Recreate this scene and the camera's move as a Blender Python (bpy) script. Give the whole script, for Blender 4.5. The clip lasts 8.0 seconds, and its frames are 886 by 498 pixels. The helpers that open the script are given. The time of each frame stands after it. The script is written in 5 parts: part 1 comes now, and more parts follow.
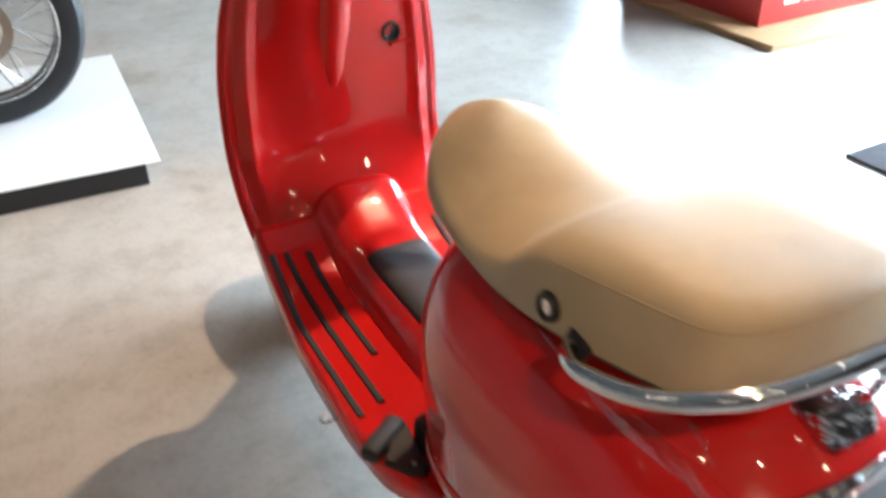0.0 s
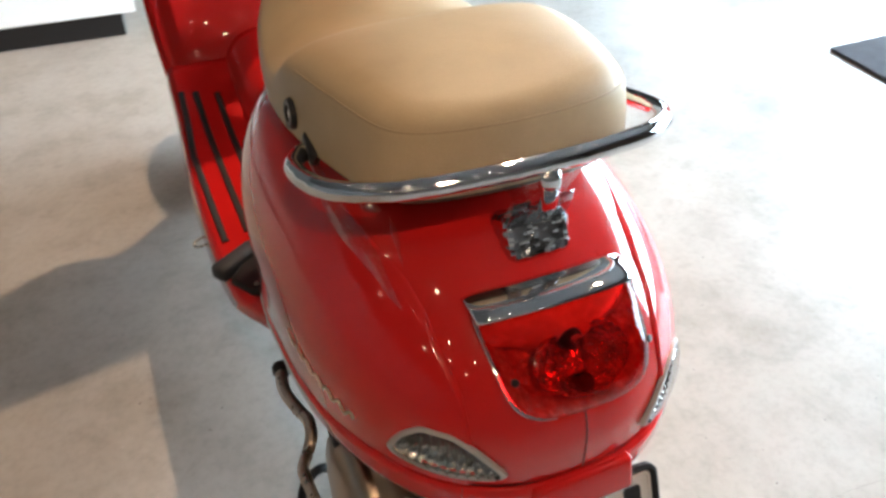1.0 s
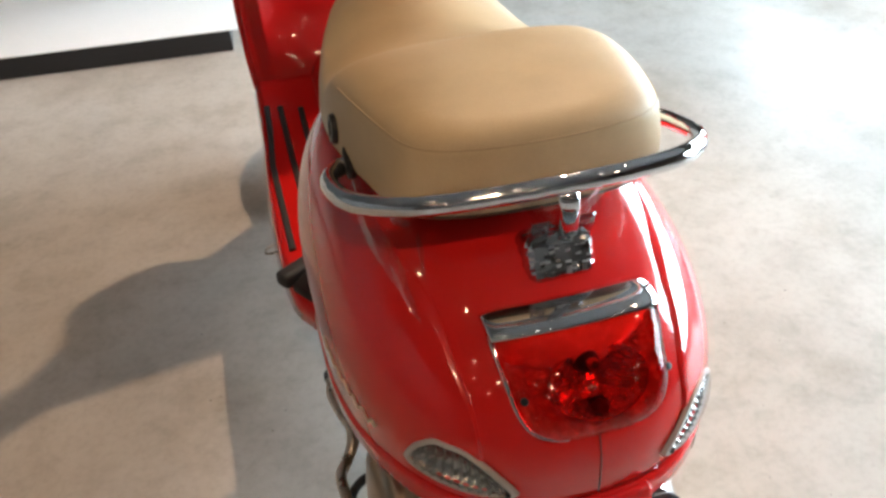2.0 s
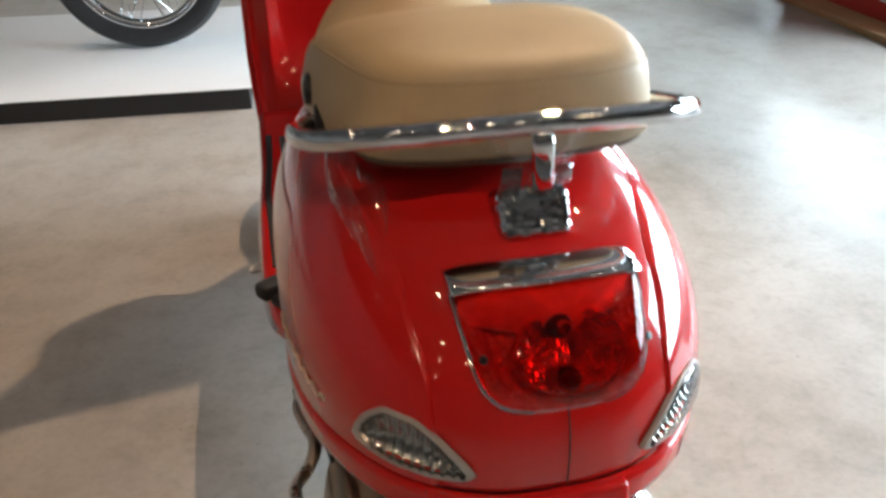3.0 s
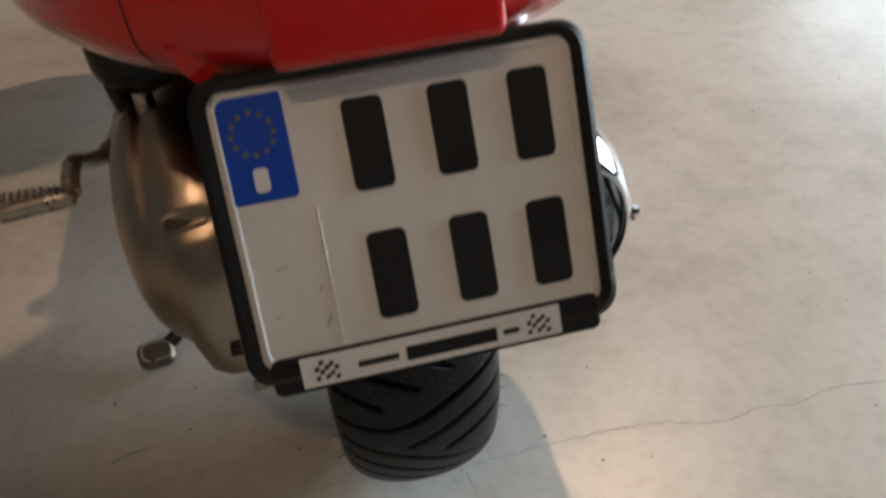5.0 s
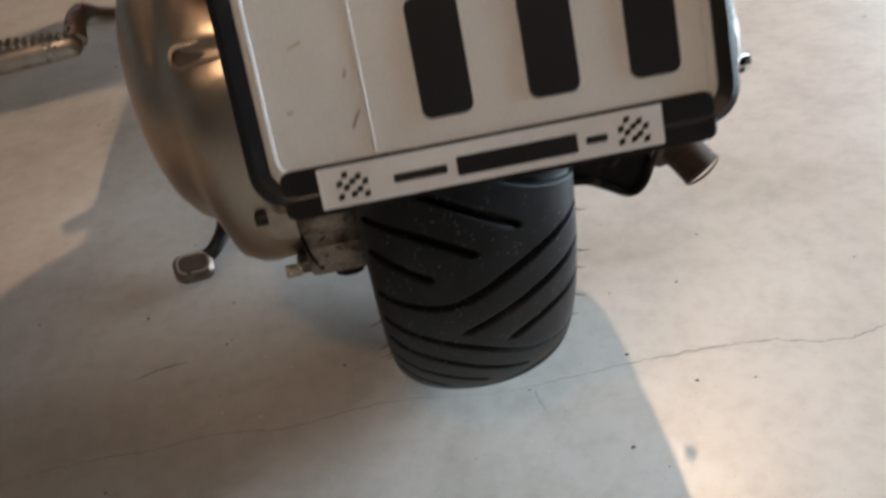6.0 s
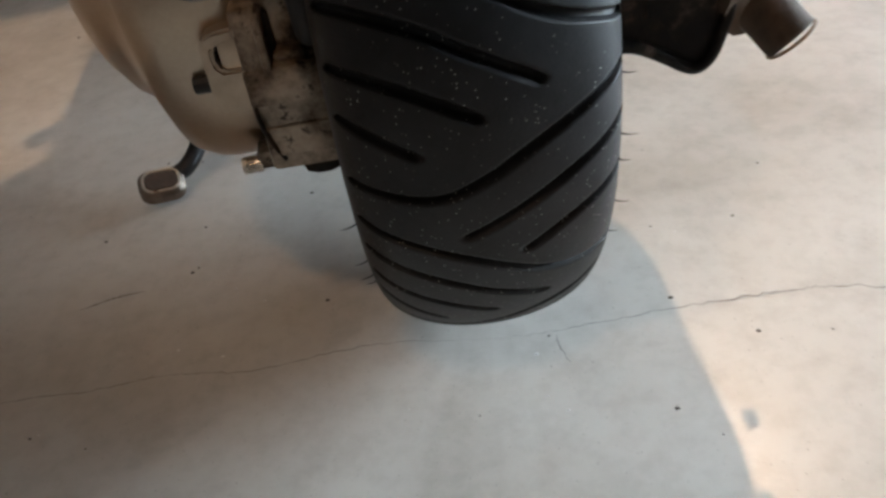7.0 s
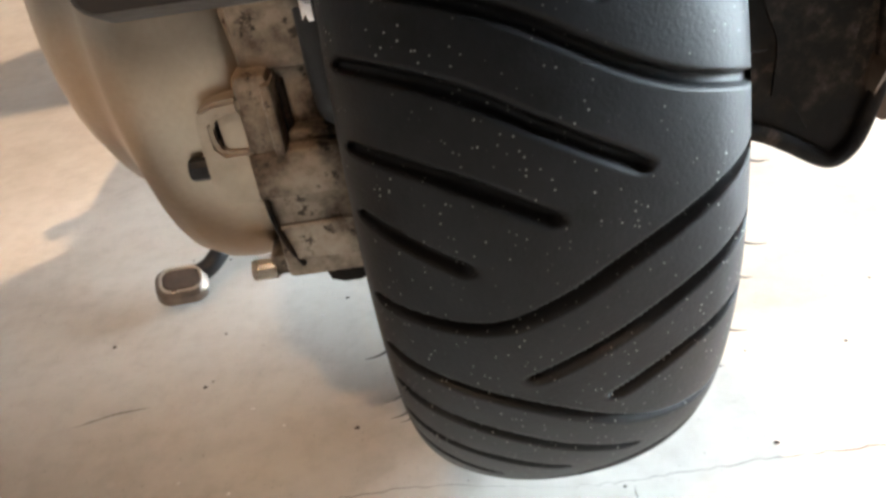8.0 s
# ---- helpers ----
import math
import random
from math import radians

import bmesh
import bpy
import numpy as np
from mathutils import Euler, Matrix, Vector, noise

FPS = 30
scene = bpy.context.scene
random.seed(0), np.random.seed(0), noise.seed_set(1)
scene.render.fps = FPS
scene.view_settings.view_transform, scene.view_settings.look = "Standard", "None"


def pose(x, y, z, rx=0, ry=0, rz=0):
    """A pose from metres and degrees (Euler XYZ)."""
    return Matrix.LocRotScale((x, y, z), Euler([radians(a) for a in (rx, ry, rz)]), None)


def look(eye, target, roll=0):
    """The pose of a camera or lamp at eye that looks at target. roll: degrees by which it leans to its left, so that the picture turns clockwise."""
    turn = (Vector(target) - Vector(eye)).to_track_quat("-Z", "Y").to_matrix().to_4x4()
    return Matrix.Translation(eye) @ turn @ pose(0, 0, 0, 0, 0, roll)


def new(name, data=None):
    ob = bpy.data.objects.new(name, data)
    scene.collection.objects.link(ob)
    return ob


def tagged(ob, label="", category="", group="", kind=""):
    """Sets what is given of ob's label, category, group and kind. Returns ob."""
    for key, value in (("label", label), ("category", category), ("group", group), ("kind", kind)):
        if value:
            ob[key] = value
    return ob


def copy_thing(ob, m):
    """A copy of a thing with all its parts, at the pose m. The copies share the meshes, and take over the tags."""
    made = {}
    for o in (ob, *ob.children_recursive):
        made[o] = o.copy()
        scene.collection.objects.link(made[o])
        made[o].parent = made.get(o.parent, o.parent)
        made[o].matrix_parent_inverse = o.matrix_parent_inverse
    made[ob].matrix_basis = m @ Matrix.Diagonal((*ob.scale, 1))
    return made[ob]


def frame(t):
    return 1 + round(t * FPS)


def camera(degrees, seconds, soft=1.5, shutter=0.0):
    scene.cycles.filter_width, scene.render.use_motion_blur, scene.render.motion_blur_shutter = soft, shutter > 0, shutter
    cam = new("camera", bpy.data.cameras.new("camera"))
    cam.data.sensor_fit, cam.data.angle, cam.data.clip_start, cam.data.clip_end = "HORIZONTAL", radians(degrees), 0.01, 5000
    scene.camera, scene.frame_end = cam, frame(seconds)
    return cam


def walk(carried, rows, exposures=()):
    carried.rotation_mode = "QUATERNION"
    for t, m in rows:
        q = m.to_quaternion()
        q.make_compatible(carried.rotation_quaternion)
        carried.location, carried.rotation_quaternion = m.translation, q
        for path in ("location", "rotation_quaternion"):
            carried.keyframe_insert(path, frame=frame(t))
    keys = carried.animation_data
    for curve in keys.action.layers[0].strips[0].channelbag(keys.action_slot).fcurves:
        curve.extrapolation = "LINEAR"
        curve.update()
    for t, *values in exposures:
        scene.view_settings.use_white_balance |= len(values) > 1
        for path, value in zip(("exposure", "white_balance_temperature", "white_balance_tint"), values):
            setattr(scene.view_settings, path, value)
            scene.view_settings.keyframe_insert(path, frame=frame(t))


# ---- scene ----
cam = camera(56.3, 8.0, soft=2.8, shutter=0.5)
PATH = [
    (0, (-0.576, -0.381, 1.264), (0.236, 1.102, 0.196), -0.9),
    (0.5, (-0.491, -0.521, 1.245), (0.289, 0.892, 0.064), -0.1),
    (1, (-0.331, -0.61, 1.219), (0.296, 0.803, -0.049), 0.5),
    (1.5, (-0.275, -0.642, 1.221), (0.127, 0.84, -0.06), -3.0),
    (1.7, (-0.266, -0.639, 1.227), (0.132, 0.852, -0.045), -3.1),
    (2.8, (-0.239, -0.697, 1.133), (0.144, 0.965, 0.088), -0.3),
    (3, (-0.22, -0.688, 1.071), (0.168, 0.992, 0.057), -0.2),
    (3.5, (-0.173, -0.648, 0.925), (0.264, 1.033, -0.066), -2.6),
    (4, (-0.132, -0.607, 0.851), (0.361, 0.992, -0.244), -2.3),
    (4.5, (-0.067, -0.594, 0.734), (0.263, 0.974, -0.462), -6.0),
    (4.7, (-0.048, -0.595, 0.696), (0.249, 0.975, -0.506), -5.7),
    (5.8, (-0.045, -0.561, 0.544), (0.082, 1.009, -0.689), -9.3),
    (6, (-0.046, -0.555, 0.518), (0.043, 1.025, -0.706), -9.4),
    (6.5, (-0.045, -0.521, 0.449), (-0.034, 1.036, -0.806), -10.7),
    (7, (-0.035, -0.482, 0.406), (-0.015, 1.065, -0.861), -9.0),
    (7.5, (-0.036, -0.43, 0.373), (-0.103, 1.199, -0.785), -9.0),
    (8, (-0.035, -0.403, 0.36), (-0.096, 1.29, -0.703), -9.1),
]
EXPOSURES = [(0.0, 0.03, 6000, 10), (0.5, 0.62, 5950, 10), (1.0, -0.27, 6100, 10), (1.7, -0.30, 6400, 11), (3.0, -0.6, 6350, 11), (3.5, -0.6, 6500, 11), (4.0, -1.1, 6550, 11), (4.7, -1.1, 6600, 11), (6.0, -0.6, 6180, 11), (6.5, -0.55, 6200, 11), (7.0, -0.46, 6250, 11), (7.5, 0.05, 6350, 11), (8.0, 0.88, 6450, 11)]
walk(cam, [(t, look(eye, target, roll)) for t, eye, target, roll in PATH], EXPOSURES)

# ---- light ----
world = bpy.data.worlds.new("world")
scene.world = world
world.use_nodes = True
wn = world.node_tree
sky = wn.nodes.new("ShaderNodeTexSky")
sky.sky_type, sky.sun_disc, sky.sun_elevation, sky.sun_rotation = "NISHITA", False, radians(40), radians(70)
wn.links.new(sky.outputs["Color"], wn.nodes["Background"].inputs["Color"])
wn.nodes["Background"].inputs["Strength"].default_value = 0.08
WINDOW_GLOW, WARM = 41.0, (1.0, 0.67, 0.41)

# ---- helpers for meshes ----
def hermite(x, xs, ys):
    """A smooth curve through a few knots."""
    n = len(xs)
    x = min(max(x, xs[0]), xs[-1])
    i = 0
    while i < n - 2 and x > xs[i + 1]:
        i += 1

    def slope(k):
        return (ys[k + 1] - ys[k]) / (xs[k + 1] - xs[k])

    def tangent(k):
        if k == 0:
            return slope(0)
        if k == n - 1:
            return slope(n - 2)
        a, b = slope(k - 1), slope(k)
        return 0.0 if a * b <= 0 else 2 * a * b / (a + b)
    h = xs[i + 1] - xs[i]
    t = (x - xs[i]) / h
    return (2 * t**3 - 3 * t**2 + 1) * ys[i] + (t**3 - 2 * t**2 + t) * h * tangent(i) + (3 * t**2 - 2 * t**3) * ys[i + 1] + (t**3 - t**2) * h * tangent(i + 1)


def finish(name, verts, faces, mat, parent=None, label="", smooth=True, sharp=40, thick=0.0, level=0, m=None):
    me = bpy.data.meshes.new(name)
    me.from_pydata([tuple(v) for v in verts], [], faces)
    bm = bmesh.new()
    bm.from_mesh(me)
    bmesh.ops.remove_doubles(bm, verts=bm.verts, dist=1e-5)
    bmesh.ops.recalc_face_normals(bm, faces=bm.faces)
    bm.to_mesh(me)
    bm.free()
    if m is not None:
        me.transform(m)
    return finish_mesh(name, me, mat, parent, label, smooth, sharp, thick, level)


def finish_mesh(name, me, mat, parent=None, label="", smooth=True, sharp=40, thick=0.0, level=0):
    me.materials.append(mat)
    if smooth:
        me.polygons.foreach_set("use_smooth", [True] * len(me.polygons))
        me.set_sharp_from_angle(angle=radians(sharp))
    ob = new(name, me)
    if thick:
        mod = ob.modifiers.new("thickness", "SOLIDIFY")
        mod.thickness, mod.offset = thick, -1
    if level:
        mod = ob.modifiers.new("smooth", "SUBSURF")
        mod.levels = mod.render_levels = level
    if parent is not None:
        ob.parent = parent
    if label:
        ob["label"] = label
    return ob


def part(name, bm, material, parent, label="", smooth=True, sharp=40, m=None):
    me = bpy.data.meshes.new(name)
    if m is not None:
        bm.transform(m)
    bmesh.ops.recalc_face_normals(bm, faces=bm.faces)
    bm.to_mesh(me)
    bm.free()
    return finish_mesh(name, me, material, parent, label, smooth, sharp)


def thing(name, label, category, at=(0, 0, 0), group=""):
    ob = new(name)
    ob.location = at
    ob.empty_display_size = 0.05
    return tagged(ob, label, category, group)


def grid(f, nu, nv, wrap=False):
    """Vertices and faces of a sheet f(u, v) with u, v from 0 to 1."""
    verts = [f(i / nu, j / nv) for i in range(nu + (0 if wrap else 1)) for j in range(nv + 1)]
    rows, k = nu + (0 if wrap else 1), nv + 1
    faces = [(i * k + j, ((i + 1) % rows) * k + j, ((i + 1) % rows) * k + j + 1, i * k + j + 1) for i in range(nu) for j in range(nv)]
    return verts, faces


def smooth_path(pts, steps=8):
    """A Catmull-Rom line through the points."""
    p = [Vector(q) for q in pts]
    p = [2 * p[0] - p[1], *p, 2 * p[-1] - p[-2]]
    out = []
    for a, b, c, d in zip(p, p[1:], p[2:], p[3:]):
        for i in range(steps):
            t = i / steps
            out.append(0.5 * (2 * b + (c - a) * t + (2 * a - 5 * b + 4 * c - d) * t**2 + (3 * b - a - 3 * c + d) * t**3))
    return out + [p[-2]]


def tube(pts, radius, sides=14, steps=8, closed=False, flat=1.0):
    """Vertices and faces of a round bar along a smooth line; radius: a number or a function of 0 to 1; flat: height over width."""
    line = smooth_path(pts, steps) if steps > 1 else [Vector(p) for p in pts]
    rad = radius if callable(radius) else (lambda s: radius)
    verts, faces = [], []
    side = None
    for i, p in enumerate(line):
        ahead = (line[min(i + 1, len(line) - 1)] - line[max(i - 1, 0)]).normalized()
        side = side or (ahead.orthogonal() if abs(ahead.z) > 0.9 else ahead.cross(Vector((0, 0, 1))))
        side = (side - ahead * side.dot(ahead)).normalized()
        over = side.cross(ahead)
        r = rad(i / (len(line) - 1))
        for k in range(sides):
            a = 2 * math.pi * k / sides
            verts.append(p + r * (math.cos(a) * side + flat * math.sin(a) * over))
    for i in range(len(line) - 1):
        for k in range(sides):
            a, b = i * sides + k, i * sides + (k + 1) % sides
            faces.append((a, b, b + sides, a + sides))
    faces.append(tuple(range(sides)))
    faces.append(tuple(range(len(verts) - sides, len(verts))))
    return verts, faces


def lathe(profile, sides=48, axis="x"):
    """Vertices and faces of a profile of (radius, height) turned round an axis."""
    verts, faces = [], []
    for i in range(sides):
        a = 2 * math.pi * i / sides
        for r, h in profile:
            c, s = r * math.cos(a), r * math.sin(a)
            verts.append({"x": (h, c, s), "y": (c, h, s), "z": (c, s, h)}[axis])
    k = len(profile)
    for i in range(sides):
        for j in range(k - 1):
            a, b = i * k + j, ((i + 1) % sides) * k + j
            faces.append((a, b, b + 1, a + 1))
    return verts, faces


def rbox(sx, sy, sz, bevel=0.004, segments=3):
    bm = bmesh.new()
    bmesh.ops.create_cube(bm, size=1.0)
    bmesh.ops.scale(bm, vec=(sx, sy, sz), verts=bm.verts)
    if bevel:
        bmesh.ops.bevel(bm, geom=list(bm.edges), offset=bevel, segments=segments, profile=0.5, affect="EDGES")
    return bm


def rounded_rect(w, h, r, n=6):
    """Corner-rounded rectangle, as 2D points, anticlockwise."""
    pts = []
    for cx, cy, a0 in ((w / 2 - r, h / 2 - r, 0), (-w / 2 + r, h / 2 - r, 90), (-w / 2 + r, -h / 2 + r, 180), (w / 2 - r, -h / 2 + r, 270)):
        for k in range(n + 1):
            a = radians(a0 + 90 * k / n)
            pts.append((cx + r * math.cos(a), cy + r * math.sin(a)))
    return pts


def slab(outline, depth, inset=0.0):
    """A bmesh of a flat outline (x, y) with thickness along z from 0 to depth, and a small inset on its top edge."""
    bm = bmesh.new()
    cx, cy = np.mean([p[0] for p in outline]), np.mean([p[1] for p in outline])
    rings = [(0.0, 0.0), (depth - inset, 0.0), (depth, inset)] if inset else [(0.0, 0.0), (depth, 0.0)]
    loops = []
    for z, ins in rings:
        loop = []
        for x, y in outline:
            d = math.hypot(x - cx, y - cy) or 1.0
            loop.append(bm.verts.new((x - ins * (x - cx) / d, y - ins * (y - cy) / d, z)))
        loops.append(loop)
    n = len(outline)
    for a, b in zip(loops, loops[1:]):
        for i in range(n):
            bm.faces.new((a[i], a[(i + 1) % n], b[(i + 1) % n], b[i]))
    bm.faces.new(loops[-1])
    bm.faces.new(loops[0][::-1])
    return bm


# ---- materials ----
def nodes_of(name):
    mat = bpy.data.materials.new(name)
    mat.use_nodes = True
    nt = mat.node_tree
    return mat, nt, nt.nodes["Principled BSDF"]


def add(nt, kind, **inputs):
    node = nt.nodes.new(kind)
    for key, value in inputs.items():
        node.inputs[key.replace("_", " ")].default_value = value
    return node


def coords(nt):
    return nt.nodes.new("ShaderNodeTexCoord").outputs["Object"]


def noise_tex(nt, scale, detail=4.0, rough=0.55, vector=None):
    n = add(nt, "ShaderNodeTexNoise", Scale=scale, Detail=detail, Roughness=rough)
    nt.links.new(vector or coords(nt), n.inputs["Vector"])
    return n.outputs["Fac"]


def ramp(nt, fac, stops):
    r = nt.nodes.new("ShaderNodeValToRGB")
    el = r.color_ramp.elements
    while len(el) < len(stops):
        el.new(0.5)
    for e, (p, c) in zip(el, stops):
        e.position = p
        e.color = (*c, 1.0) if len(c) == 3 else c
    nt.links.new(fac, r.inputs["Fac"])
    return r.outputs["Color"]


def mix(nt, a, b, fac, mode="MIX"):
    m = nt.nodes.new("ShaderNodeMix")
    m.data_type, m.blend_type = "RGBA", mode
    for sock, v in ((m.inputs["Factor"], fac), (m.inputs["A"], a), (m.inputs["B"], b)):
        if hasattr(v, "is_linked"):
            nt.links.new(v, sock)
        else:
            sock.default_value = v if isinstance(v, (int, float)) else (*v, 1.0)
    return m.outputs["Result"]


def bump(nt, bsdf, height, strength, distance=0.001):
    b = add(nt, "ShaderNodeBump", Strength=strength, Distance=distance)
    nt.links.new(height, b.inputs["Height"])
    nt.links.new(b.outputs["Normal"], bsdf.inputs["Normal"])


def basic(name, color, rough, metal=0.0, vary=0.12, scale=14.0, fine=180.0, bumped=0.15, coat=0.0, spec=0.5, rough_vary=0.08):
    """A surface with broad and fine variation of tone, gloss and relief."""
    mat, nt, b = nodes_of(name)
    broad, grain = noise_tex(nt, scale), noise_tex(nt, fine, 2.0)
    lo, hi = [max(c * (1 - vary), 0) for c in color], [min(c * (1 + vary), 1) for c in color]
    c = ramp(nt, broad, [(0.3, lo), (0.7, hi)])
    g = ramp(nt, grain, [(0.3, (0.93,) * 3), (0.7, (1.0,) * 3)])
    nt.links.new(mix(nt, c, g, 1.0, "MULTIPLY"), b.inputs["Base Color"])
    r = ramp(nt, broad, [(0.25, (max(rough - rough_vary, 0.02),) * 3), (0.75, (min(rough + rough_vary, 1),) * 3)])
    nt.links.new(r, b.inputs["Roughness"])
    b.inputs["Metallic"].default_value, b.inputs["Coat Weight"].default_value = metal, coat
    b.inputs["Coat Roughness"].default_value, b.inputs["Specular IOR Level"].default_value = 0.03, spec
    if bumped:
        bump(nt, b, grain, bumped)
    return mat


def glassy(name, tint, rough=0.03, gloss=0.05):
    """A thin clear or tinted cover: light goes straight through, the gloss follows the angle."""
    mat, nt, b = nodes_of(name)
    nt.nodes.remove(b)
    clear, shine = add(nt, "ShaderNodeBsdfTransparent", Color=(*tint, 1)), add(nt, "ShaderNodeBsdfGlossy", Roughness=rough)
    m, facing = nt.nodes.new("ShaderNodeMixShader"), nt.nodes.new("ShaderNodeLayerWeight")
    rise, lift = nt.nodes.new("ShaderNodeMath"), nt.nodes.new("ShaderNodeMath")
    rise.operation, lift.operation = "POWER", "MULTIPLY_ADD"
    rise.inputs[1].default_value, lift.inputs[1].default_value, lift.inputs[2].default_value = 4.0, 0.9, gloss
    nt.links.new(facing.outputs["Facing"], rise.inputs[0])
    nt.links.new(rise.outputs[0], lift.inputs[0])
    for a, s in ((lift.outputs[0], 0), (clear.outputs[0], 1), (shine.outputs[0], 2)):
        nt.links.new(a, m.inputs[s])
    nt.links.new(m.outputs[0], nt.nodes["Material Output"].inputs["Surface"])
    return mat


def red_lens():
    """Moulded red plastic that blurs what lies behind it, with a clear gloss."""
    mat, nt, b = nodes_of("red_lens")
    nt.nodes.remove(b)
    body_c = add(nt, "ShaderNodeBsdfRefraction", Color=(0.88, 0.035, 0.028, 1), Roughness=0.10, IOR=1.08)
    shine = add(nt, "ShaderNodeBsdfGlossy", Roughness=0.05)
    m, fres = nt.nodes.new("ShaderNodeMixShader"), add(nt, "ShaderNodeFresnel", IOR=1.36)
    for a, k in ((fres.outputs[0], 0), (body_c.outputs[0], 1), (shine.outputs[0], 2)):
        nt.links.new(a, m.inputs[k])
    nt.links.new(m.outputs[0], nt.nodes["Material Output"].inputs["Surface"])
    return mat


def glow(name, color, strength):
    mat, nt, b = nodes_of(name)
    b.inputs["Base Color"].default_value = (*color, 1)
    b.inputs["Emission Color"].default_value = (*color, 1)
    b.inputs["Emission Strength"].default_value = strength
    return mat


def concrete():
    mat, nt, b = nodes_of("concrete")
    xyz = coords(nt)
    big, mid = noise_tex(nt, 1.1, 3.0, 0.5, xyz), noise_tex(nt, 6.0, 4.0, 0.55, xyz)
    fine, grit_n = noise_tex(nt, 60.0, 4.0, 0.6, xyz), noise_tex(nt, 420.0, 2.0, 0.5, xyz)
    cloud, stain = noise_tex(nt, 14.0, 6.0, 0.68, xyz), noise_tex(nt, 2.6, 5.0, 0.62, xyz)
    c = ramp(nt, big, [(0.25, (0.42, 0.395, 0.355)), (0.75, (0.55, 0.525, 0.485))])
    c = mix(nt, c, ramp(nt, mid, [(0.25, (0.78, 0.77, 0.755)), (0.5, (0.95, 0.95, 0.95)), (0.75, (1.0, 1.0, 1.0))]), 1.0, "MULTIPLY")
    c = mix(nt, c, ramp(nt, cloud, [(0.28, (0.80, 0.79, 0.775)), (0.5, (0.97, 0.97, 0.97)), (0.72, (1.0, 1.0, 1.0))]), 0.9, "MULTIPLY")
    c = mix(nt, c, ramp(nt, stain, [(0.30, (0.72, 0.68, 0.62)), (0.46, (0.95, 0.94, 0.925)), (0.6, (1.0, 1.0, 1.0))]), 0.9, "MULTIPLY")
    c = mix(nt, c, ramp(nt, fine, [(0.25, (0.84, 0.83, 0.82)), (0.55, (1.0, 1.0, 1.0))]), 0.8, "MULTIPLY")
    pit = ramp(nt, grit_n, [(0.24, (0.45, 0.43, 0.4)), (0.32, (1.0, 1.0, 1.0))])
    c = mix(nt, c, pit, 0.75, "MULTIPLY")
    c = mix(nt, c, (1.14, 1.14, 1.14), 1.0, "MULTIPLY")
    nt.links.new(c, b.inputs["Base Color"])
    r = ramp(nt, mid, [(0.2, (0.285,) * 3), (0.8, (0.36,) * 3)])
    nt.links.new(r, b.inputs["Roughness"])
    bump(nt, b, fine, 0.10, 0.001)
    return mat


def cast_metal():
    """Blasted aluminium casting with oily dirt in patches."""
    mat, nt, b = nodes_of("dirty_casting")
    xyz = coords(nt)
    dirt, spots = noise_tex(nt, 26.0, 6.0, 0.7, xyz), noise_tex(nt, 110.0, 5.0, 0.7, xyz)
    c = ramp(nt, dirt, [(0.36, (0.022, 0.017, 0.013)), (0.44, (0.12, 0.09, 0.066)), (0.56, (0.27, 0.215, 0.163)), (0.78, (0.41, 0.345, 0.275))])
    c = mix(nt, c, ramp(nt, spots, [(0.36, (0.07, 0.06, 0.05)), (0.43, (1.0, 1.0, 1.0))]), 0.85, "MULTIPLY")
    nt.links.new(c, b.inputs["Base Color"])
    nt.links.new(ramp(nt, dirt, [(0.35, (0.75,) * 3), (0.6, (0.40,) * 3)]), b.inputs["Roughness"])
    b.inputs["Metallic"].default_value = 0.6
    bump(nt, b, spots, 0.35, 0.001)
    return mat


def sooty():
    """Soot-black steel with brown rust breaking through in patches."""
    mat, nt, b = nodes_of("sooty_steel")
    xyz = coords(nt)
    patch, fine = noise_tex(nt, 34.0, 7.0, 0.72, xyz), noise_tex(nt, 240.0, 4.0, 0.6, xyz)
    c = ramp(nt, patch, [(0.44, (0.006, 0.005, 0.005)), (0.55, (0.018, 0.013, 0.010)), (0.63, (0.075, 0.050, 0.036)), (0.72, (0.17, 0.13, 0.105))])
    nt.links.new(mix(nt, c, ramp(nt, fine, [(0.3, (0.7,) * 3), (0.6, (1.0,) * 3)]), 0.8, "MULTIPLY"), b.inputs["Base Color"])
    nt.links.new(ramp(nt, patch, [(0.4, (0.5,) * 3), (0.7, (0.8,) * 3)]), b.inputs["Roughness"])
    b.inputs["Metallic"].default_value, b.inputs["Specular IOR Level"].default_value = 0.0, 0.12
    bump(nt, b, mix(nt, patch, fine, 0.5), 0.5, 0.0012)
    return mat


def flaked():
    """Brown and grey rust that flakes off black paint."""
    mat, nt, b = nodes_of("flaked_rust")
    xyz = coords(nt)
    patch, fine = noise_tex(nt, 70.0, 6.0, 0.72, xyz), noise_tex(nt, 300.0, 4.0, 0.6, xyz)
    c = ramp(nt, patch, [(0.46, (0.008, 0.007, 0.006)), (0.55, (0.022, 0.016, 0.013)), (0.64, (0.060, 0.045, 0.036)), (0.74, (0.15, 0.13, 0.115))])
    nt.links.new(mix(nt, c, ramp(nt, fine, [(0.3, (0.6,) * 3), (0.6, (1.0,) * 3)]), 0.9, "MULTIPLY"), b.inputs["Base Color"])
    b.inputs["Roughness"].default_value, b.inputs["Specular IOR Level"].default_value = 0.7, 0.15
    bump(nt, b, patch, 0.6, 0.001)
    return mat


